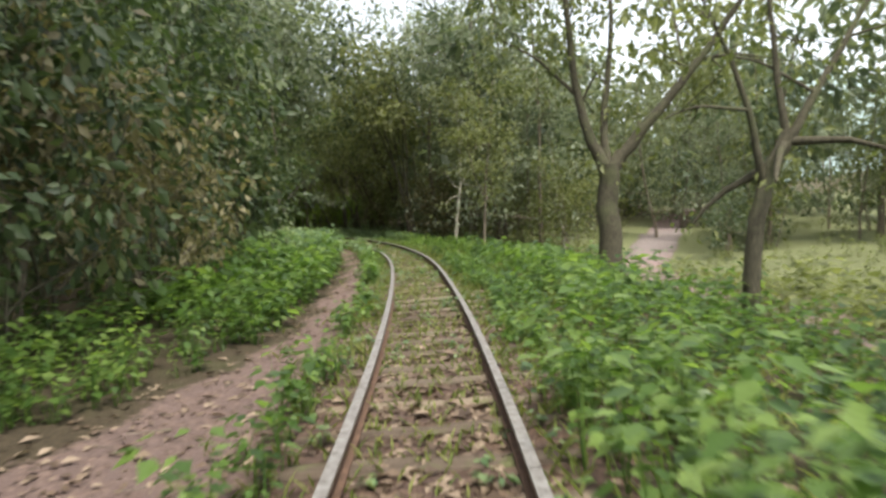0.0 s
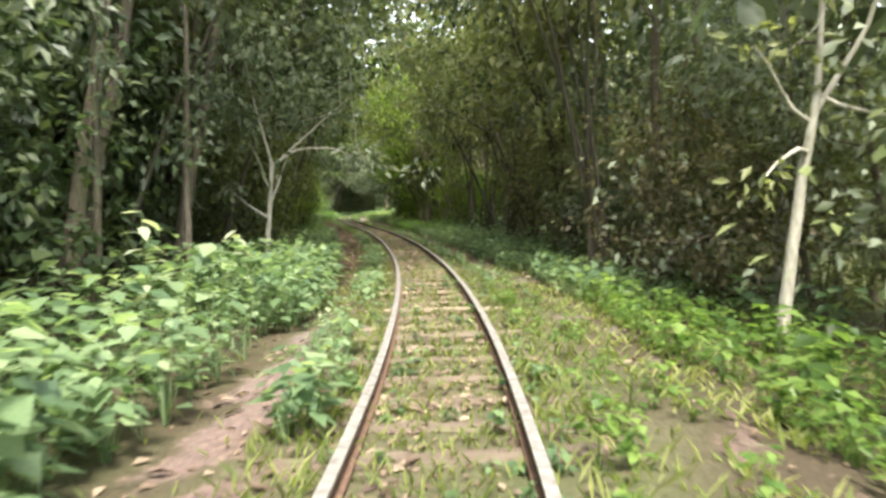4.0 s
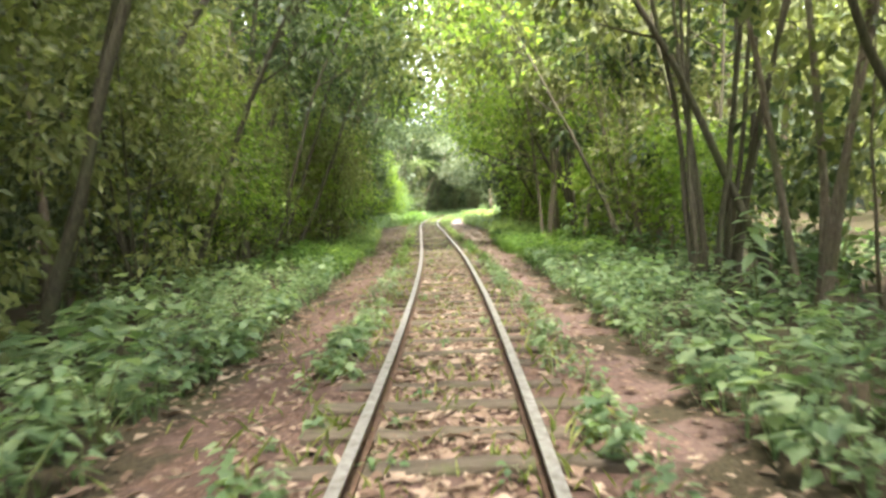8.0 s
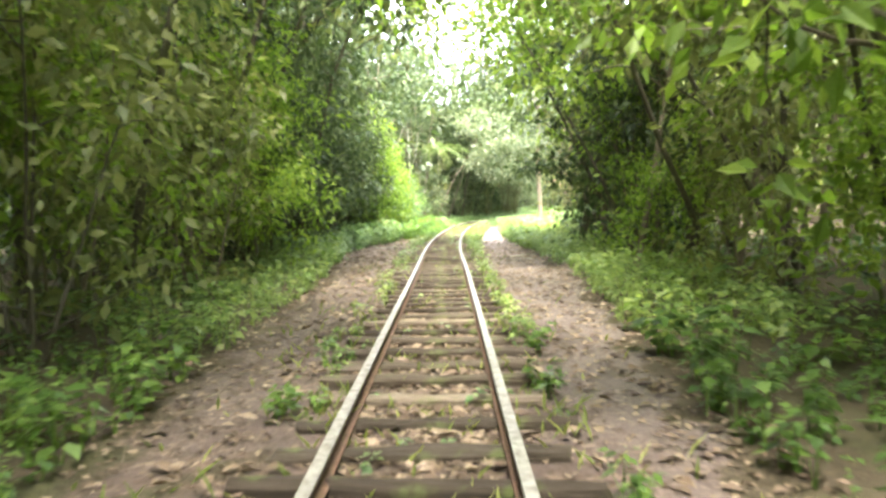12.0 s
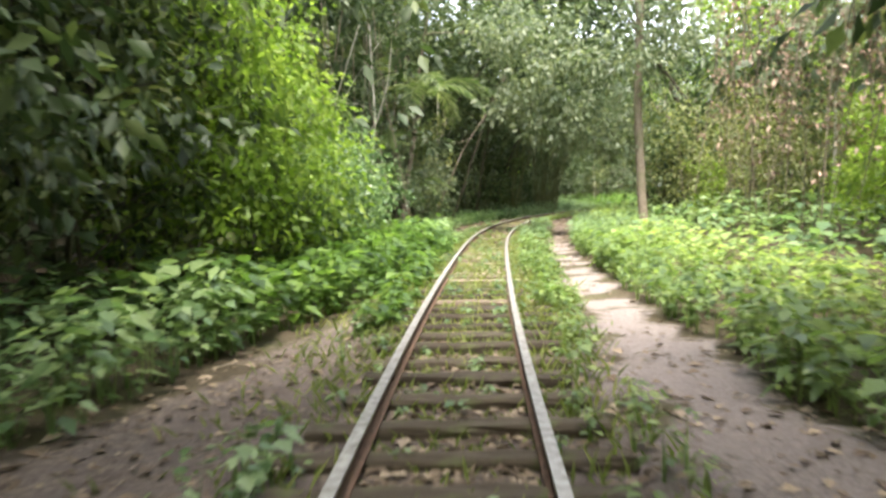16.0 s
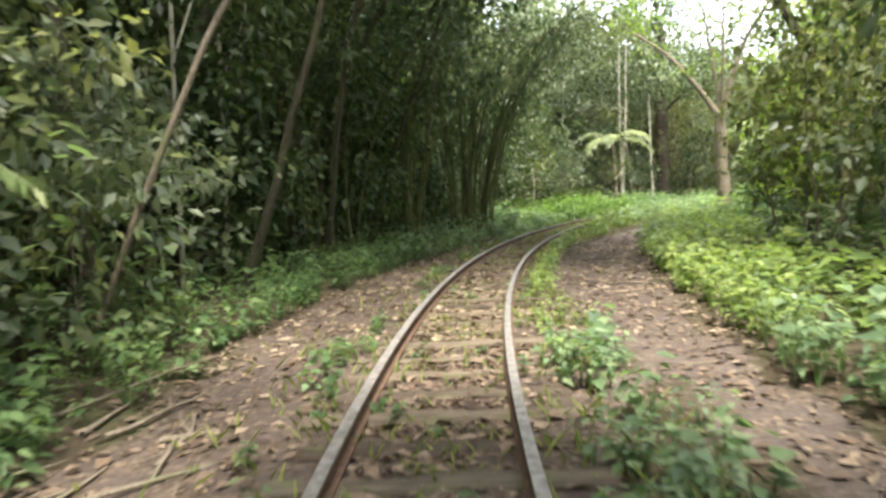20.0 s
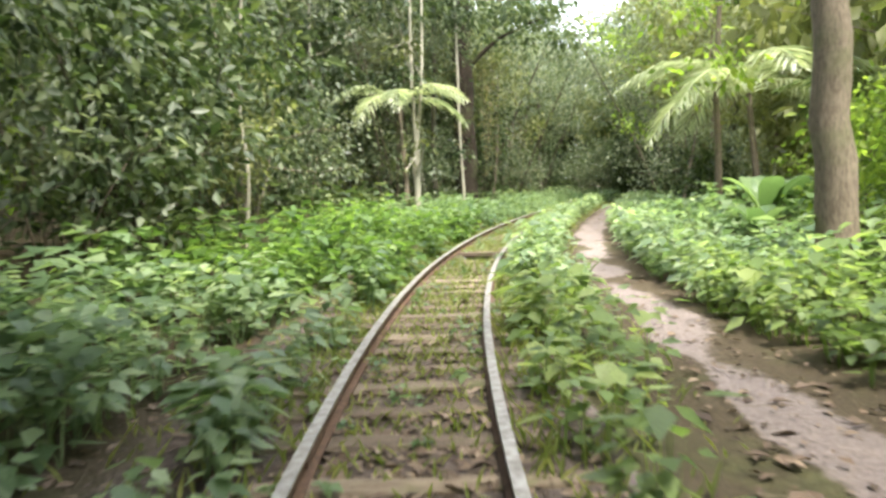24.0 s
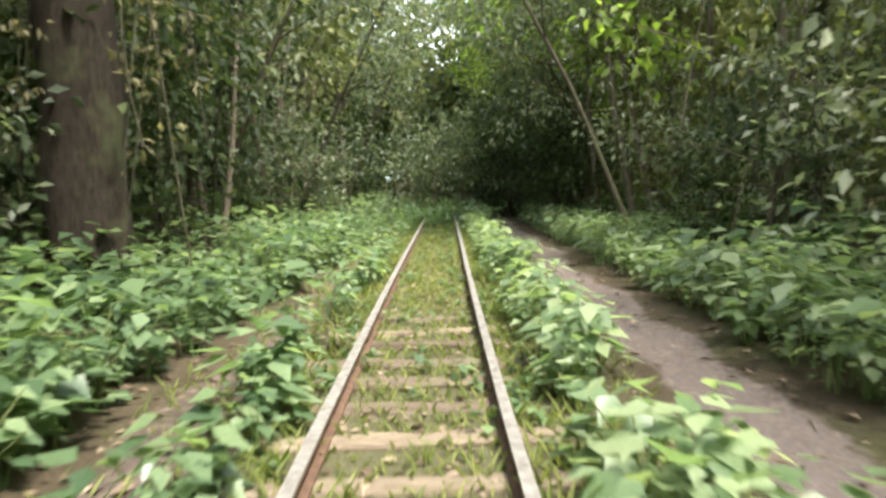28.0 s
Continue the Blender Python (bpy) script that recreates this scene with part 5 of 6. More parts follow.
limb_tree("roadside_tree", 109.2, 4.45, [
    (0.3, 0.22, (0, 0, 0), (-0.12, 0, 1.8), (-0.2, 0, 4.0), (-0.1, 0, 7.5))],
    [(-2.4, 0.2, 3.5, 1.2, 0.7, 40), (-3.8, 1.2, 4.3, 1.3, 0.7, 44), (-1.1, 0.5, 3.0, 0.9, 0.8, 24), (-0.4, 0, 5.2, 1.5, 0.8, 34), (-2.2, -0.6, 4.9, 1.4, 0.6, 34), (-3.6, 0.2, 6.4, 1.7, 0.6, 44), (1.2, 0.6, 6.2, 1.4, 0.7, 26), (0, 0, 7.6, 1.8, 0.6, 30)], 0.22, M_BARK, M_LEAF_G, "tall grey trunk with grey-green leaves above the footpath", 328, spread=0.6)

# ---------------------------------------------------------------- palms


def frond_mesh(seed, length, arch, leaf, material=M_PALM):
    """One feather frond along +x: a bent rib with drooping leaflets on both sides."""
    rng = np.random.default_rng(seed)
    n = 34
    u = np.linspace(0, 1, n)
    rib = np.stack([length * (u - 0.12 * u ** 3 * arch), 0.06 * np.sin(u * 3 + seed), length * arch * (0.55 * u - 0.95 * u ** 2.2)], 1)
    t = Tubes()
    t.add(rib[::3], np.linspace(0.022, 0.004, len(rib[::3])), 5)
    tan = np.gradient(rib, axis=0)
    tan /= np.linalg.norm(tan, axis=1)[:, None]
    C, T, F, L = [], [], [], []
    for sd in (-1, 1):
        k = u > 0.12
        m = k.sum()
        C.append(rib[k])
        T.append(tan[k] * 0.75 + np.array([0, sd * 0.8, -0.28]) + rng.normal(0, 0.12, (m, 3)))
        F.append(np.array([0, -sd * 0.25, 1.0]) + rng.normal(0, 0.15, (m, 3)))
        L.append(leaf * (0.35 + 0.9 * np.sin(np.clip(u[k] * 1.05, 0, 1) * math.pi) ** 0.7) * rng.uniform(0.8, 1.1, m))
    v, f = blades(rng, np.concatenate(C), np.concatenate(F), np.concatenate(T), np.concatenate(L), 0.045 * np.ones(2 * m), 2)
    rv, rf = np.concatenate(t.v), np.concatenate(t.f)
    tri = np.concatenate([rf[:, [0, 1, 2]], rf[:, [0, 2, 3]]])
    return mesh_of("frond", np.concatenate([v, rv]), np.concatenate([f, tri + len(v)]), material)


FRONDS = [frond_mesh(1, 1.9, 0.85, 0.5), frond_mesh(2, 2.1, 0.7, 0.55), frond_mesh(3, 1.8, 1.0, 0.5)]
FRONDS_P = [frond_mesh(k, 2.0 + 0.1 * k, 0.8, 0.62, M_PALM_P) for k in (4, 5, 6)]


def palm(s, lat, height, size, count, seed, label, low=-10, high=55, fronds=FRONDS):
    rng = random.Random(seed)
    x, y = at(s, lat)
    ob = thing("palm", label, "palm", "palms by the railway")
    g = ground_z(x, y)
    ob.matrix_world = pose(x, y, g, 0, 0, 0)
    r = np.random.default_rng(seed)
    line = bent(r, (0, 0, -0.3), (0.05, 0.03, 1), height + 0.3, 9, 0.03)
    t = Tubes()
    t.add(line, np.linspace(0.10, 0.07, 9), 8)
    part("trunk", t.mesh("trunk", M_BARK), ob, "ringed grey palm stem")
    for k in range(count):
        fr = part("frond", fronds[k % 3], ob)
        fr.matrix_world = pose(x + line[-1][0], y + line[-1][1], g + line[-1][2], 0, 0, 360 / count * k + rng.uniform(-14, 14)) @ pose(0, 0, 0, rng.uniform(-15, 15), -rng.uniform(low, high), 0) @ Matrix.Diagonal((size, size, size, 1))
    return ob


palm(156.9, -4.25, 4.0, 1.1, 9, 2, "young palm with arching fronds painted pale for their sky sheen", 2, 32, FRONDS_P)
palm(153.5, 6.3, 3.3, 1.4, 11, 2, "large feather palm with long arching fronds painted pale for sky sheen", -5, 45, FRONDS_P)
palm(152.0, 8.4, 2.4, 1.2, 9, 3, "feather palm behind the footpath plants")
palm(112.6, -4.0, 1.5, 1.0, 10, 4, "low dark palm with drooping feather fronds in the shade")
palm(110.0, -4.7, 2.2, 1.05, 9, 5, "dark palm with hanging fronds at the grove edge")
palm(111.5, -3.6, 5.0, 1.25, 9, 6, "tall palm with fronds hanging over the railway", -25, 35)
palm(26.0, -6.6, 6.2, 1.25, 10, 7, "palm with fronds painted light, standing out of the dark thicket", -5, 45, FRONDS_P)
palm(101.5, -4.6, 3.8, 1.1, 9, 8, "palm with hanging pale fronds behind the bright shrubs", -25, 35)

# ---------------------------------------------------------------- bamboo


def bamboo(s, lat, count, height, over, seed):
    """A clump of culms, upright below and bowing over the line above."""
    rng = np.random.default_rng(seed)
    x, y = at(s, lat)
    g = ground_z(x, y)
    ob = thing("bamboo_clump", "dense dark bamboo clump arching over the railway", "bamboo", "bamboo clumps")
    ob.matrix_world = pose(x, y, g, 0, 0, math.degrees(np.interp(s, LS, LH)))
    tips = []
    for k in range(count):
        a, r0 = rng.uniform(0, 6.283), 0.75 * rng.random() ** 0.6
        foot = np.array([math.cos(a) * r0, math.sin(a) * r0, -0.2])
        tilt = rng.normal(0, 0.09, 2)
        H = height * rng.uniform(0.7, 1.1)
        out = np.array([math.cos(a) * 0.5 + over * rng.uniform(0.2, 1.1), math.sin(a) * 0.7, 0])
        u = np.linspace(0, 1, 12)
        line = foot + u[:, None] * np.array([tilt[0] * H, tilt[1] * H, 0]) + u[:, None] * np.array([0, 0, H]) * (1 - 0.22 * u[:, None] ** 2) + out * (u[:, None] ** 2.3) * H * 0.42
        t = Tubes()
        t.add(line, np.linspace(0.038, 0.008, 12) * rng.uniform(0.7, 1.2), 6)
        part("culm", t.mesh("culm", M_CULM), ob)
        tips += [line[i] + rng.normal(0, 0.2, 3) for i in (5, 6, 7, 8, 9, 9, 10, 10, 11, 11)]
    tips = np.array(tips)
    v, f = cluster_leaves(rng, tips, np.full(len(tips), 0.5), 12, 0.2, droop=0.8, slim=0.18)
    part("foliage", mesh_of("foliage", v, f, M_LEAF), ob)


bamboo(133.9, -2.85, 46, 9.0, 0.8, 1)
bamboo(131.2, -4.2, 20, 9.0, 0.6, 7)
bamboo(126.0, -4.4, 18, 9.0, 0.5, 2)
bamboo(136.6, -5.2, 20, 9.0, 0.4, 6)

# ---------------------------------------------------------------- hanging vines


def vines(s, lat, top, count, width, seed, material, label, wood=None, thick=1.0):
    rng = np.random.default_rng(seed)
    x, y = at(s, lat)
    g = ground_z(x, y)
    ob = thing("hanging_vines", label, "vines", "hanging vines")
    ob.matrix_world = pose(x, y, g, 0, 0, math.degrees(np.interp(s, LS, LH)))
    spots = []
    for k in range(count):
        px, py = rng.uniform(-width, width), rng.uniform(-0.8, 0.8)
        a, low = top * rng.uniform(0.75, 1.1), rng.uniform(0, 1.8)
        line = bent(rng, (px, py, a), (0, 0, -1), a - low, 9, 0.05)
        t = Tubes()
        t.add(line, np.full(9, rng.uniform(0.005, 0.012) * thick), 5)
        part("vine", t.mesh("vine", wood or (M_BARK_D if k % 2 else M_BARK)), ob)
        spots += list(line[1:7])
    spots = np.array(spots)
    v, f = cluster_leaves(rng, spots, np.full(len(spots), 0.22), 9, 0.12, droop=0.9)
    tagged(part("foliage", mesh_of("foliage", v, f, material), ob), kind="stuff")


VINE = "tangle of hanging woody vines with dry and green leaves"
vines(101.0, 7.0, 6.5, 16, 1.8, 1, M_DRY, VINE)
vines(104.2, 7.4, 6.5, 16, 1.8, 9, M_DRY_R, VINE)
vines(93.6, 7.0, 6.5, 16, 1.8, 10, M_DRY, VINE)
vines(107.6, 8.0, 6.5, 16, 1.8, 11, M_LEAF_N, VINE)
vines(164.2, -3.4, 6.5, 10, 1.0, 12, M_LEAF_N, VINE, M_BARK_D)
vines(96.5, 7.2, 6.5, 16, 1.8, 2, M_DRY_R, VINE)
vines(91.0, 6.4, 6.0, 12, 1.5, 3, M_LEAF_G, VINE)
vines(106.5, -4.4, 6.0, 9, 1.2, 4, M_LEAF_G, VINE)
vines(103.0, -4.6, 6.5, 9, 1.2, 5, M_LEAF_G, VINE)
vines(109.0, -4.6, 6.5, 7, 1.2, 13, M_LEAF, "woody lianas hanging from the dark grove", M_BARK, 1.6)
vines(80.5, 4.4, 5.5, 9, 0.9, 6, M_LEAF_Y, VINE)
vines(166.0, 5.6, 6.0, 12, 1.6, 7, M_LEAF, VINE)
vines(58.0, 4.4, 5.5, 9, 1.0, 8, M_LEAF_O, VINE)

# ---------------------------------------------------------------- wild plantain beside the footpath


def plantain(s, lat, seed, size):
    rng = np.random.default_rng(seed)
    x, y = at(s, lat)
    ob = thing("wild_plantain", "plant with long upright paddle-shaped yellow-green leaves", "plant", "wild plantains")
    ob.matrix_world = pose(x, y, ground_z(x, y), 0, 0, rng.uniform(0, 360))
    for k in range(6):
        a = k * 1.05 + rng.uniform(-0.3, 0.3)
        n = 8
        u = np.linspace(0, 1, n)
        mid = np.stack([np.cos(a) * u ** 1.6 * 0.6 * size, np.sin(a) * u ** 1.6 * 0.6 * size, size * (0.15 + 1.15 * u - 0.32 * u ** 3)], 1)
        wide = 0.16 * size * np.sin(np.clip((u - 0.22) / 0.78, 0, 1) * math.pi) ** 0.6 + 0.012
        sd = np.array([-math.sin(a), math.cos(a), 0])
        v = np.stack([mid + sd * wide[:, None] + np.array([0, 0, 0.04]) * wide[:, None] / 0.16, mid, mid - sd * wide[:, None] + np.array([0, 0, 0.04]) * wide[:, None] / 0.16], 1).reshape(-1, 3)
        f = [(i * 3 + j, i * 3 + j + 1, i * 3 + j + 4, i * 3 + j + 3) for i in range(n - 1) for j in (0, 1)]
        part("leaf", mesh_of("leaf", v, f, M_HERB, smooth=True), ob)


for k, (s, lat, z) in enumerate(((146.5, 5.2, 1.3), (147.6, 5.9, 1.1), (145.2, 4.8, 0.9))):
    plantain(s, lat, 60 + k, z)

# ---------------------------------------------------------------- pale-leaved saplings


def sapling(s, lat, high, leaf, seed, material):
    rng = np.random.default_rng(seed)
    x, y = at(s, lat)
    ob = thing("sapling", "young sapling with large pale drooping leaves on a thin stem", "sapling", "saplings")
    ob.matrix_world = pose(x, y, ground_z(x, y), 0, 0, rng.uniform(0, 360))
    line = bent(rng, (0, 0, -0.1), (0.05, 0, 1), high, 7, 0.05)
    t = Tubes()
    t.add(line, np.linspace(0.014, 0.004, 7), 5)
    part("stem", t.mesh("stem", M_STEM), ob)
    for k in range(14):
        a = k * 2.4
        p = line[2] + (line[6] - line[2]) * (k / 13.0)
        v, f = blades(rng, p[None], np.array([[0, 0, 1.0]]), np.array([[math.cos(a), math.sin(a), rng.uniform(-0.5, 0.3)]]), leaf * rng.uniform(0.7, 1.2), leaf * 0.42, 6)
        part("leaf", mesh_of("leaf", v, f, material, smooth=True), ob)


for k, (s, lat, hi, lf) in enumerate(((29.6, -3.0, 1.5, 0.3), (33.0, -2.8, 1.2, 0.3), (48.5, 3.2, 1.3, 0.3), (49.6, 3.6, 1.5, 0.32), (60.5, 3.4, 1.4, 0.3), (114.4, 4.6, 1.4, 0.26),
                                      (116.2, -2.9, 1.5, 0.28), (116.9, -3.2, 1.9, 0.3), (115.0, -3.3, 2.2, 0.3), (114.2, -3.7, 2.4, 0.3), (113.4, -3.4, 1.8, 0.28), (115.6, -3.9, 2.6, 0.3), (161.5, 4.0, 1.4, 0.28), (159.3, 3.6, 1.2, 0.28), (43.0, 3.0, 1.2, 0.3))):
    sapling(s, lat, hi, lf, 140 + k, M_PALM_P if s < 40 else M_HERB_B)

# ---------------------------------------------------------------- large-leaved plants close to the rails


def heart_leaf(length, fold):
    """A heart-shaped blade with a sunken midrib, its stalk end at the origin and its tip along +x."""
    rim = [(0.0, 0.0), (-0.16, 0.16), (-0.12, 0.36), (0.12, 0.46), (0.42, 0.38), (0.75, 0.18), (1.0, 0.0)]
    v = [(x * length, 0, -0.10 * length * x * x) for x in (0.0, 0.12, 0.42, 0.75, 1.0)]
    f = []
    for sg in (1, -1):
        b = len(v)
        v += [(x * length, sg * y * length, fold * y * length - 0.16 * length * x * x) for x, y in rim[1:6]]
        fan = [(0, b, b + 1), (0, b + 1, b + 2), (0, b + 2, 1), (1, b + 2, b + 3), (1, b + 3, 2), (2, b + 3, b + 4), (2, b + 4, 3), (3, b + 4, 4)]
        f += [q if sg < 0 else q[::-1] for q in fan]
    return v, f


HEARTS = [mesh_of("leaf", *heart_leaf(q, w), m, smooth=True) for q, w in ((0.20, 0.25), (0.26, 0.35), (0.32, 0.2)) for m in (M_HERB_V, M_HERB, M_HERB_Y)]


def broad_leaf_plant(s, lat, high, seed, tone):
    rng = np.random.default_rng(seed)
    x, y = at(s, lat)
    ob = thing("broad_leaf_plant", "low plant with large heart-shaped green leaves on long stalks", "plant", "large-leaved plants")
    ob.matrix_world = pose(x, y, ground_z(x, y), 0, 0, rng.uniform(0, 360))
    for k in range(int(rng.integers(7, 11))):
        a, out, z = k * 2.4 + rng.uniform(-0.3, 0.3), high * rng.uniform(0.25, 0.75), high * rng.uniform(0.55, 1.1)
        end = np.array([math.cos(a) * out, math.sin(a) * out, z])
        u = np.linspace(0, 1, 6)[:, None]
        line = np.array([0, 0, -0.05]) + u * (end + np.array([0, 0, 0.05])) * np.concatenate([u, u, np.ones((6, 1))], 1)
        line[-1] = end
        t = Tubes()
        t.add(line, np.linspace(0.009, 0.004, 6), 5)
        stalk = part("stalk", t.mesh("stalk", M_STEM), ob)
        leaf = part("leaf", HEARTS[int(rng.integers(0, 3)) * 3 + tone], stalk)
        leaf.matrix_world = ob.matrix_world @ pose(*end, rng.uniform(-18, 18), rng.uniform(8, 42), math.degrees(a))


for k, (s, lat, hi, tone) in enumerate(((140.7, 1.15, 0.55, 2), (140.9, 1.55, 0.5, 1), (147.5, 1.0, 0.5, 2), (146.6, 1.35, 0.5, 0), (148.9, 1.2, 0.45, 2), (111.5, 1.06, 0.4, 0), (27.6, -3.0, 0.6, 1), (29.3, -2.6, 0.55, 1),
                                         (31.2, -2.7, 0.6, 1), (43.7, -1.8, 0.5, 1), (45.2, -2.1, 0.5, 1), (154.1, -1.9, 0.6, 0), (154.6, -2.3, 0.6, 1), (157.3, -2.4, 0.6, 0), (153.1, 2.9, 0.6, 0), (152.6, 0.95, 0.45, 1),
                                         (158.9, -1.9, 0.6, 1), (158.8, 0.95, 0.4, 2), (160.6, -2.1, 0.6, 1), (161.6, -2.6, 0.7, 0), (163.6, 1.1, 0.45, 2), (106.6, -2.0, 0.5, 1), (105.4, -2.3, 0.55, 1), (104.2, -1.8, 0.5, 1),
                                         (107.3, -2.5, 0.6, 1), (103.2, -2.4, 0.55, 2), (101.1, -2.0, 0.5, 2), (108.0, -1.5, 0.4, 1), (144.6, 3.2, 0.8, 2), (143.8, 3.6, 0.9, 1), (145.8, 3.5, 0.8, 2), (138.8, -2.3, 0.6, 0),
                                         (141.5, -2.4, 0.6, 0), (144.2, -2.2, 0.6, 2), (147.2, -2.5, 0.6, 1), (149.8, -2.1, 0.55, 1), (115.4, 2.7, 0.5, 1), (117.2, 2.9, 0.55, 1), (113.4, 2.8, 0.5, 2))):
    broad_leaf_plant(s, lat, hi, 700 + k, tone)

# ---------------------------------------------------------------- thin crooked stems inside the grove
limb_tree("slanting_stem", 115.8, -3.45, [
    (0.075, 0.06, (0, 0, 0), (0.45, 0.1, 1.1), (0.9, 0.2, 2.15), (1.35, 0.4, 3.2), (2.3, 0.7, 4.6), (3.0, 0.9, 6.0))],
    [(3.1, 0.9, 6.4, 0.8, 0.7, 16), (0.3, 0.1, 0.9, 0.5, 1.4, 12)], 0.17, M_BARK, M_LEAF, "pale smooth stem slanting towards the railway", 419, spread=0.5, each=14, twigs_each=1)
for k, (s, lat, top, wide, pale) in enumerate(((122.0, -4.75, (0.1, 0.2, 6.5), 0.09, 1), (112.3, -3.9, (0.1, 0.2, 6.5), 0.06, 0), (107.4, -3.5, (-0.05, 0.1, 6.5), 0.075, 1),
                                               (114.8, -3.9, (-0.3, 0.3, 7.0), 0.16, 0), (106.2, -5.2, (1.6, 0.3, 6.0), 0.07, 1), (105.2, -5.0, (1.2, 0.2, 6.2), 0.06, 0), (119.4, -4.2, (0.2, 0, 6.5), 0.08, 1), (146.5, -4.9, (0.2, 0.1, 5.5), 0.09, 1))):
    a, b, c = top
    sway = 0.12 * math.sin(k * 2.1)
    limb_tree("thin_stem", s, lat, [
        (wide, wide * 0.7, (0, 0, 0), (a * 0.2 + sway, b * 0.3, c * 0.28), (a * 0.45 - sway, b * 0.5, c * 0.52), (a, b, c)),
        (wide * 0.5, 0.012, (a * 0.45 - sway, b * 0.5, c * 0.52), (a * 0.45 + 0.5 * (-1) ** k, b, c * 0.7), (a + 0.7 * (-1) ** k, b, c * 0.95))],
        [(a, b, c + 0.4, 0.8, 0.7, 14)], 0.17, M_BARK_P if pale else M_BARK, M_LEAF, "thin crooked pale stem in the dark undergrowth" if pale else "thin crooked brown stem in the dark undergrowth", 420 + k, spread=0.5, each=14, twigs_each=1)

# ---------------------------------------------------------------- culvert gap in the track
pit = thing("culvert_opening", "open stone-lined gap under the rails with a timber beam", "culvert")


def block(name, s, lat, z, size, material, parent, label="", turn=0.0, edge=0.02):
    x, y = at(s, lat)
    bm = bmesh.new()
    bmesh.ops.create_cube(bm, size=1, matrix=Matrix.Diagonal((*size, 1)))
    bmesh.ops.bevel(bm, geom=bm.edges[:], offset=edge, segments=2, affect="EDGES")
    me = bpy.data.meshes.new(name)
    bm.to_mesh(me)
    bm.free()
    me.materials.append(material)
    ob = part(name, me, parent, label)
    ob.matrix_world = pose(x, y, z, 0, 0, math.degrees(np.interp(s, LS, LH)) + turn)
    return ob


for k in range(3):
    block("stone", PIT_B + 0.10, -0.24 + 0.19 * k, -0.42, (0.18, 0.2, 0.5), M_STONE, pit, "", k * 1.5)
    block("stone", PIT_A - 0.10, -0.24 + 0.19 * k, -0.46, (0.18, 0.2, 0.46), M_STONE, pit, "", -k)
for k in range(4):
    block("stone", PIT_A + 0.12 + 0.25 * k, -0.36, -0.44, (0.13, 0.24, 0.5), M_STONE, pit)
    block("stone", PIT_A + 0.12 + 0.25 * k, 0.26, -0.44, (0.13, 0.24, 0.5), M_STONE, pit)
block("beam", PIT_B + 0.05, 0, -0.15, (1.7, 0.2, 0.08), M_SLEEPER, pit, "dark weathered bridge timber")

# ---------------------------------------------------------------- fallen sticks


def stick(s, lat, length, turn, seed, pale=True):
    rng = np.random.default_rng(seed)
    x, y = at(s, lat)
    ob = thing("fallen_branch", "bleached dead branch lying on the footpath" if pale else "brown dead branch lying among the fallen leaves", "branch", "fallen branches")
    g = ground_z(x, y)
    ob.matrix_world = pose(x, y, g + 0.03, 0, 0, turn)
    line = bent(rng, (0, 0, 0), (1, 0, 0.02), length, 8, 0.1)
    line[:, 2] = np.abs(line[:, 2]) * 0.2
    t = Tubes()
    t.add(line, np.linspace(0.022, 0.008, 8), 6)
    t.add(bent(rng, line[4], (0.6, 0.7, 0.1), length * 0.3, 4, 0.1), np.linspace(0.012, 0.004, 4), 5)
    part("wood", t.mesh("wood", M_BARK_P if pale else M_BARK), ob)


for k, (s, lat, ln, tn, pl) in enumerate(((81.0, 1.8, 0.9, 70, True), (80.2, 2.3, 0.7, 130, True), (112.0, -2.2, 1.9, 60, False), (113.5, -1.7, 2.2, 40, False), (110.8, -2.6, 1.6, 75, False),
                                          (86.5, -2.4, 0.8, 20, True), (120.5, 2.3, 0.5, 170, False), (71.0, -2.0, 0.8, 110, False), (50.0, 2.9, 0.9, 50, True), (78.5, 4.0, 1.2, 100, True))):
    stick(s, lat, ln, tn, 80 + k, pl)
for k in range(14):
    stick(109.6 + 4.6 * FOREST.random(), -1.5 - 1.8 * FOREST.random(), FOREST.uniform(0.7, 1.9), FOREST.uniform(20, 110), 120 + k, False)

# ---------------------------------------------------------------- the open side: road, field edge and hills
far_row(34, 110, 20, 26, 4.0, ["far_c", "far_b"], (0.9, 1.3))
join_far_trees()


def forest_mass(lat0, s0, s1, high, material, seed, thick=21, leaf=0.55, each=7):
    """The forest further in, where no single tree can be told: a deep uneven mass of leaf sprays."""
    rng = np.random.default_rng(seed)
    n = int((s1 - s0) * thick)
    s, sd = rng.uniform(s0, s1, n), np.sign(lat0)
    lat = lat0 + sd * rng.uniform(0, 4, n) + 1.2 * wave(s, s * 0.2, 5.0, seed)
    x, y = at(s, lat)
    top = high * (0.8 + 0.25 * wave(s, s * 0.1, 6.0, seed + 1))
    z = ground_height(s, lat, x, y) + rng.random(n) ** 0.85 * top
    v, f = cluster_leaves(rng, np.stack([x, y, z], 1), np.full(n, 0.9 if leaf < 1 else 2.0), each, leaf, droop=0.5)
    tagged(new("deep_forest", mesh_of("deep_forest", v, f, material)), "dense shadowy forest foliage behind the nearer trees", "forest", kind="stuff")


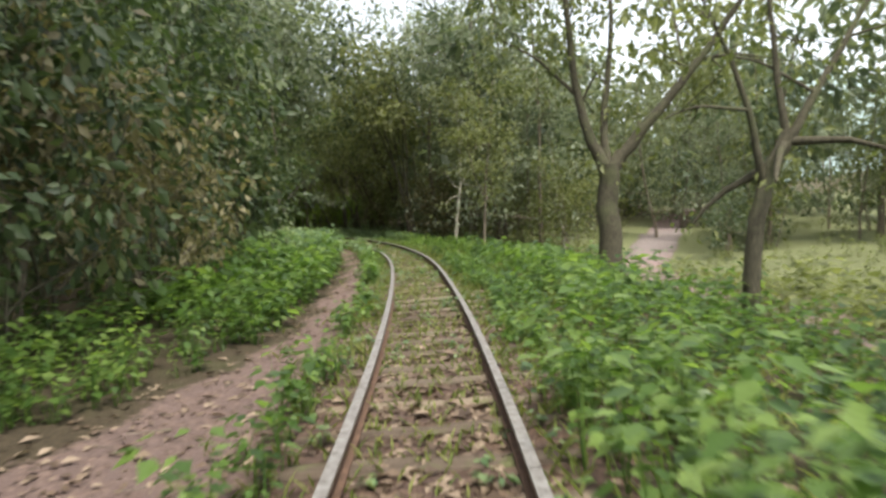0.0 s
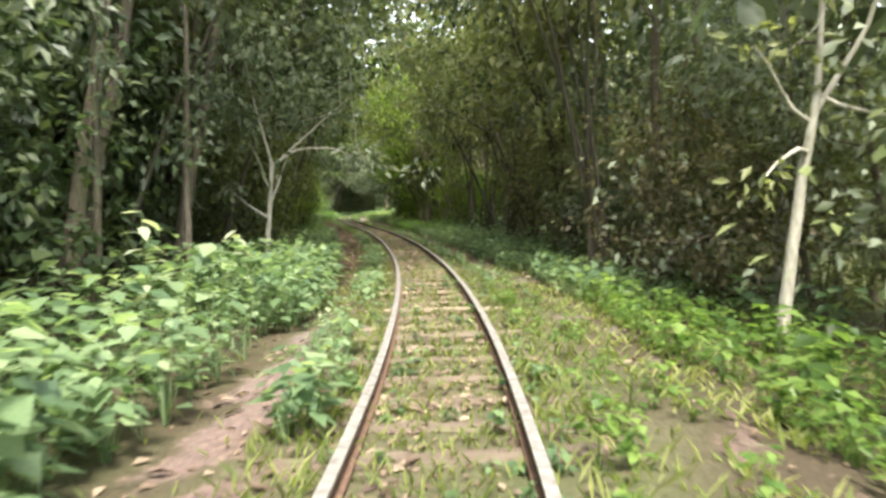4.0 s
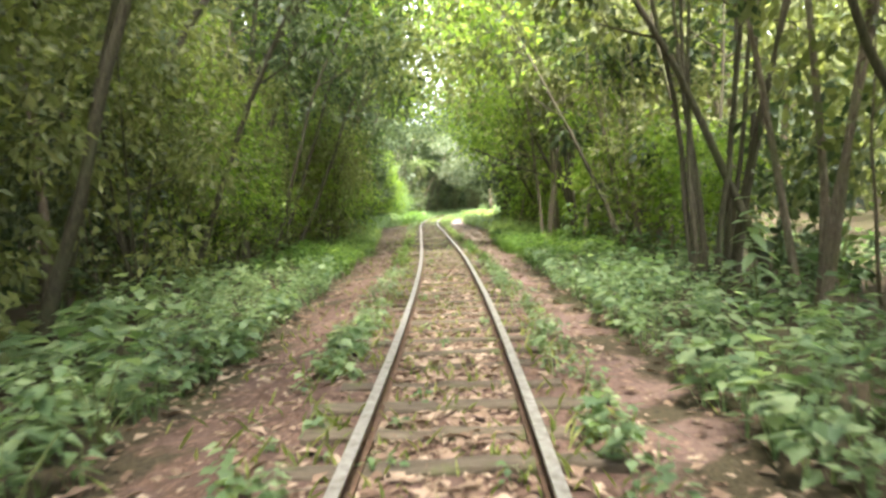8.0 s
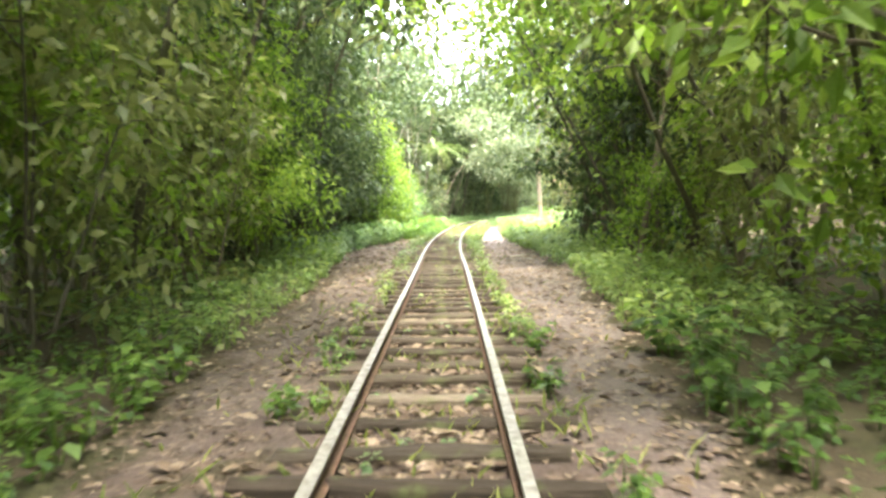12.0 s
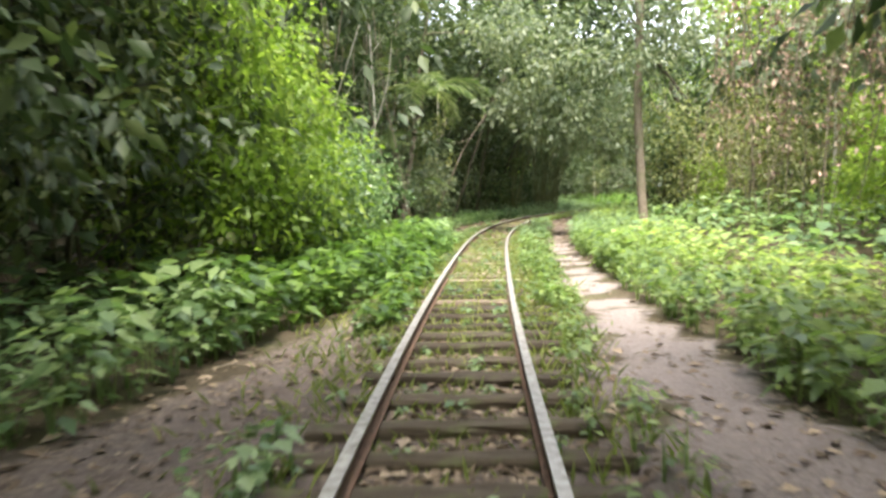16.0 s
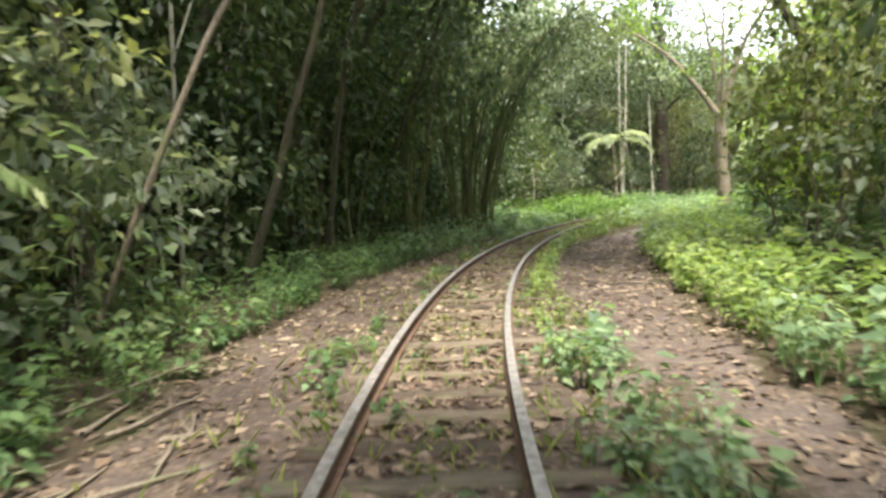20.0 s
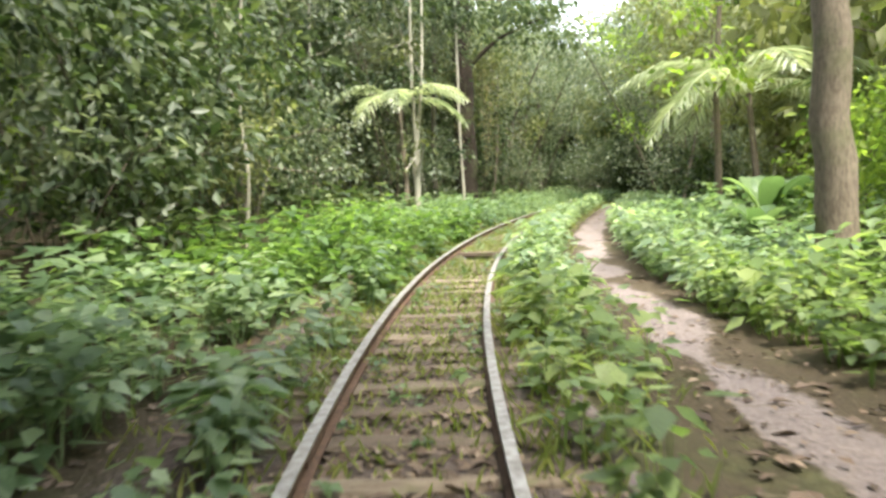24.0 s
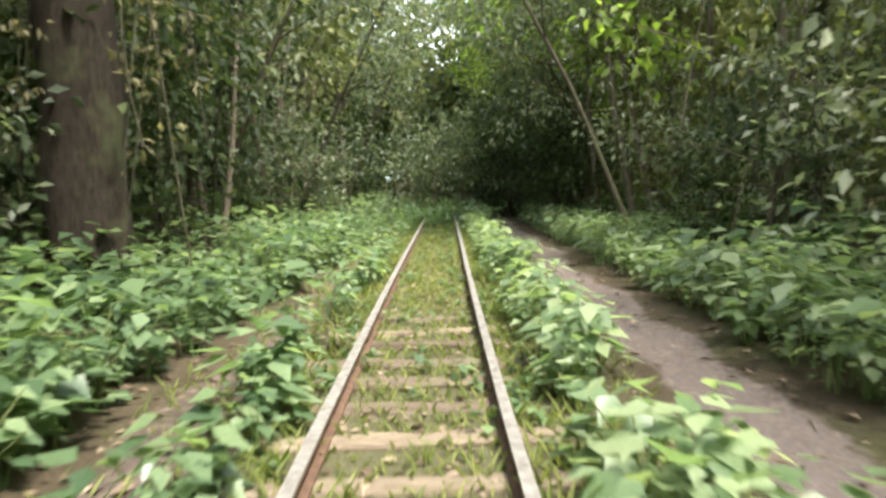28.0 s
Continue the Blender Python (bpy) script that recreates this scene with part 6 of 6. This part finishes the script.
def added_leaf_roof(s0, s1, lat0, lat1, low, high, per, seed, material=M_LEAF, leaf=0.32):
    """A leaf layer added overhead to darken the forest below and close sky gaps."""
    rng = np.random.default_rng(seed)
    n = int((s1 - s0) * abs(lat1 - lat0) * per)
    s, lat = rng.uniform(s0, s1, n), lat0 + (lat1 - lat0) * rng.random(n)
    x, y = at(s, lat)
    z = rng.uniform(low, high, n) + 1.1 * wave(x, y, 3.0, seed)
    v, f = cluster_leaves(rng, np.stack([x, y, z], 1), np.full(n, 0.85), 17, leaf, droop=0.3)
    tagged(new("forest_canopy", mesh_of("forest_canopy", v, f, material)), "added overhead leaf layer that shades the forest and closes sky gaps", "forest", kind="stuff")


added_leaf_roof(2, 34, -7.0, -17, 8.5, 11.5, 1.0, 51)
added_leaf_roof(42, 66, -6.4, -17, 8.0, 11.0, 0.9, 52)
added_leaf_roof(49, 61, -4.0, -8.0, 7.4, 10.0, 1.2, 75)
added_leaf_roof(76, 93, -2.6, -17, 7.0, 10.5, 2.3, 60)
added_leaf_roof(42, 64, -4.4, 2.6, 7.5, 10.0, 0.4, 53, M_LEAF_O, 0.4)
added_leaf_roof(75, 86, -3.0, 4.0, 7.0, 9.5, 1.1, 61, M_LEAF_O, 0.4)
added_leaf_roof(78, 90, 3.6, 15, 7.0, 10.5, 1.3, 54)
added_leaf_roof(103, 112, -2.4, -17, 7.0, 10.0, 1.5, 55)
added_leaf_roof(112, 120, -7.0, -17, 7.0, 10.0, 1.5, 62)
added_leaf_roof(112, 118, -2.0, -7.0, 7.0, 10.0, 1.6, 70)
added_leaf_roof(118, 134, 2.6, 6.5, 6.6, 9.0, 1.5, 71)
added_leaf_roof(118, 136, -2.4, -17, 6.4, 10.0, 3.2, 63)
added_leaf_roof(114, 134, -2.4, 2.6, 6.6, 9.0, 2.4, 56)
added_leaf_roof(40, 52, -1.5, 4.0, 7.6, 12.5, 1.5, 65, M_LEAF_G, 0.34)
added_leaf_roof(36, 49, -5.5, 1.5, 7.6, 10.5, 1.2, 78)
added_leaf_roof(50, 62.5, -4.5, 8.0, 6.8, 9.5, 1.2, 67, M_LEAF_O)
added_leaf_roof(60, 68, -1.8, 2.0, 4.9, 6.8, 1.5, 72, M_LEAF_O, 0.26)
added_leaf_roof(74, 82, -2.0, 2.4, 5.0, 7.0, 0.9, 73, M_LEAF_Y, 0.26)
added_leaf_roof(144, 156, -0.5, 5.5, 6.4, 9.8, 0.7, 74, M_LEAF_W, 0.26)
added_leaf_roof(66, 75, -2.4, 2.6, 5.9, 8.6, 1.0, 68, M_LEAF_O, 0.3)
added_leaf_roof(20, 36, -4.6, -7.5, 8.0, 10.5, 1.4, 69)
added_leaf_roof(62, 74, -2.0, 2.4, 8.0, 11.5, 0.5, 66, M_LEAF_Y, 0.34)
added_leaf_roof(136, 150, -6.0, -17, 7.5, 10.5, 0.9, 57)
added_leaf_roof(152, 172, -17, -4.6, 7.0, 10.0, 1.9, 58)
added_leaf_roof(157, 170, -4.6, 0.5, 6.8, 9.5, 1.3, 76)
added_leaf_roof(82, 87.5, -1.5, 4.0, 6.6, 9.5, 1.3, 79, M_LEAF_O, 0.3)
added_leaf_roof(153, 161, 5.0, 12.0, 7.0, 10.0, 1.3, 77)
added_leaf_roof(180, 212, -17, -5.0, 7.5, 10.5, 1.0, 64)
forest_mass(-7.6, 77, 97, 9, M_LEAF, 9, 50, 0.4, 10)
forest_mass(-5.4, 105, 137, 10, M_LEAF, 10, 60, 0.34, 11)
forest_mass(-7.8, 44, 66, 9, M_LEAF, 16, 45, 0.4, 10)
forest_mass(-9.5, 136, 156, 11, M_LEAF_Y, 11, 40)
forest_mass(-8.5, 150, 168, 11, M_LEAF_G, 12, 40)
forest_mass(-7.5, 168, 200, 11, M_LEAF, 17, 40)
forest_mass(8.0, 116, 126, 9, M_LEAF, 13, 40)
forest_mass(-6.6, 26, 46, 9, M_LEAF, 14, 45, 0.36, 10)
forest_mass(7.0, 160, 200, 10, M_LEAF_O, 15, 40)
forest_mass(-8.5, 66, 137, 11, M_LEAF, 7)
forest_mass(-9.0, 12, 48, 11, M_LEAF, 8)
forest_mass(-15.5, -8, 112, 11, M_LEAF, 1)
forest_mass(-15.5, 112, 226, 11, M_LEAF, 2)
forest_mass(15.5, 48, 140, 10, M_LEAF_O, 3)
forest_mass(15.5, 140, 226, 11, M_LEAF, 4)
forest_mass(28.0, 6, 70, 9, M_LEAF_G, 5)
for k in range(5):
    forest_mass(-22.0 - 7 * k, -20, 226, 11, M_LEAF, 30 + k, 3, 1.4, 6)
    forest_mass(24.0 + 7 * k, 70, 226, 11, M_LEAF_O, 40 + k, 3, 1.4, 6)
for k in range(6):
    forest_mass(-12.0 + 4.0 * k, 200, 214, 11, M_LEAF, 20 + k, 50)
for k, (x, y) in enumerate(((4.6, 35), (5.6, 42), (8.2, 50), (11, 60), (14, 70), (13.5, 34), (16.8, 44), (20, 54), (23.5, 64), (24, 40), (30, 52), (21, 28), (30, 34), (38, 46), (27, 76), (33, 70))):
    trunk, crown, text = TREES[("slim_d", "far_c", "slim_c", "far_b")[k % 4]]
    ob = thing("roadside_tree", "grey-green tree beside the dirt road beyond the railway", "tree", "trees along the road")
    ob.matrix_world = pose(x, y, ground_z(x, y), 0, 0, k * 67) @ Matrix.Diagonal((0.8, 0.8, 0.85, 1))
    part("trunk", trunk, ob)
    part("crown", crown, ob)


for k, (x, y, z) in enumerate(((9.6, 38, 0.8), (11.5, 33, 0.75), (14, 37, 0.9), (17, 33, 0.8), (12.5, 44, 1.0), (19, 40, 0.9), (21, 34, 0.75), (24, 38, 0.9), (16, 48, 1.05), (25, 31, 0.7), (29, 42, 0.95), (3.6, 44, 0.9))):
    trunk, crown, text = TREES[("feathery_g", "feathery")[k % 2]]
    ob = thing("roadside_tree", "pale grey-green bushy tree on the far side of the dirt road", "tree", "trees along the road")
    ob.matrix_world = pose(x, y, ground_z(x, y), 0, 0, k * 47) @ Matrix.Diagonal((z, z, z * 0.85, 1))
    part("trunk", trunk, ob)
    part("crown", crown, ob)


def road_shrub(key, x, y, size):
    trunk, crown, text = TREES[key]
    ob = thing("roadside_bush", "grey-green bush at the edge of the dirt road", "shrub", "bushes along the road")
    ob.matrix_world = pose(x, y, ground_z(x, y), 0, 0, y * 41) @ Matrix.Diagonal((size, size, size, 1))
    part("stem", trunk, ob)
    part("foliage", crown, ob)


for k in range(22):
    y = 30 + 3.1 * k
    road_shrub(("bush_b", "bush_o", "bush_a")[k % 3], road_x(y) + 3.4 + (k * 37 % 10) * 0.25, y, 0.9 + (k * 13 % 7) * 0.07)
    if y > 40:
        road_shrub(("bush_o", "bush_b")[k % 2], road_x(y) - 2.9 - (k * 29 % 10) * 0.2, y, 1.0 + (k * 11 % 7) * 0.07)
shrubs(16, 80, 20.0, 25.0, 3.2, ["bush_b", "bush_o", "bush_a"], (1.0, 1.6))


def hill(name, x, y, wide, high, seed):
    n, m = 40, 8
    u = np.linspace(-1, 1, n)
    v, f = [], []
    for j in range(m):
        w = j / (m - 1)
        prof = high * (np.cos(u * 1.5) ** 1.3) * (1 + 0.12 * np.sin(u * 7 + seed) + 0.06 * np.sin(u * 19 + seed)) * math.sin(w * math.pi / 2)
        v += [(a * wide, w * wide * 0.35, p - 6) for a, p in zip(u, prof)]
    for j in range(m - 1):
        for i in range(n - 1):
            f.append((j * n + i, j * n + i + 1, (j + 1) * n + i + 1, (j + 1) * n + i))
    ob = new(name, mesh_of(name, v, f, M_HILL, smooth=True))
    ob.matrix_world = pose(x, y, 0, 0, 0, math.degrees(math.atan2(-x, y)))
    tagged(ob, "distant wooded hill, pale blue-green with painted haze", "hill", kind="structure")


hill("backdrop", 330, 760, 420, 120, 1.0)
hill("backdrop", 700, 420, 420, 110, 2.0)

# ---------------------------------------------------------------- sleepers, one by one
SLEEPERS = [sleeper_mesh(k, M_SLEEPER) for k in range(6)]
DAMP = [sleeper_mesh(k + 10, M_SLEEPER_D) for k in range(6)]
BROWN = [sleeper_mesh(k + 20, M_SLEEPER_B) for k in range(6)]
rs = random.Random(9)
s = -3.0
while s < 163.0:
    if not (PIT_A - 0.1 < s < PIT_B + 0.15):
        x, y = at(s, rs.uniform(-0.06, 0.06))
        ob = part("sleeper", (DAMP if 62 < s < 96 and rs.random() < 0.94 else BROWN if 42 < s < 64 or 106 < s < 132 else SLEEPERS)[rs.randrange(6)], track)
        ob.matrix_world = pose(x, y, -0.112 - rs.uniform(0.0, 0.022), rs.uniform(-2, 2), rs.uniform(-1, 1), math.degrees(np.interp(s, LS, LH)) + rs.uniform(-3.5, 3.5)) @ Matrix.Diagonal((rs.uniform(0.86, 1.06), rs.uniform(0.75, 1.15), 1, 1))
    s += 0.555 + rs.uniform(-0.04, 0.04)
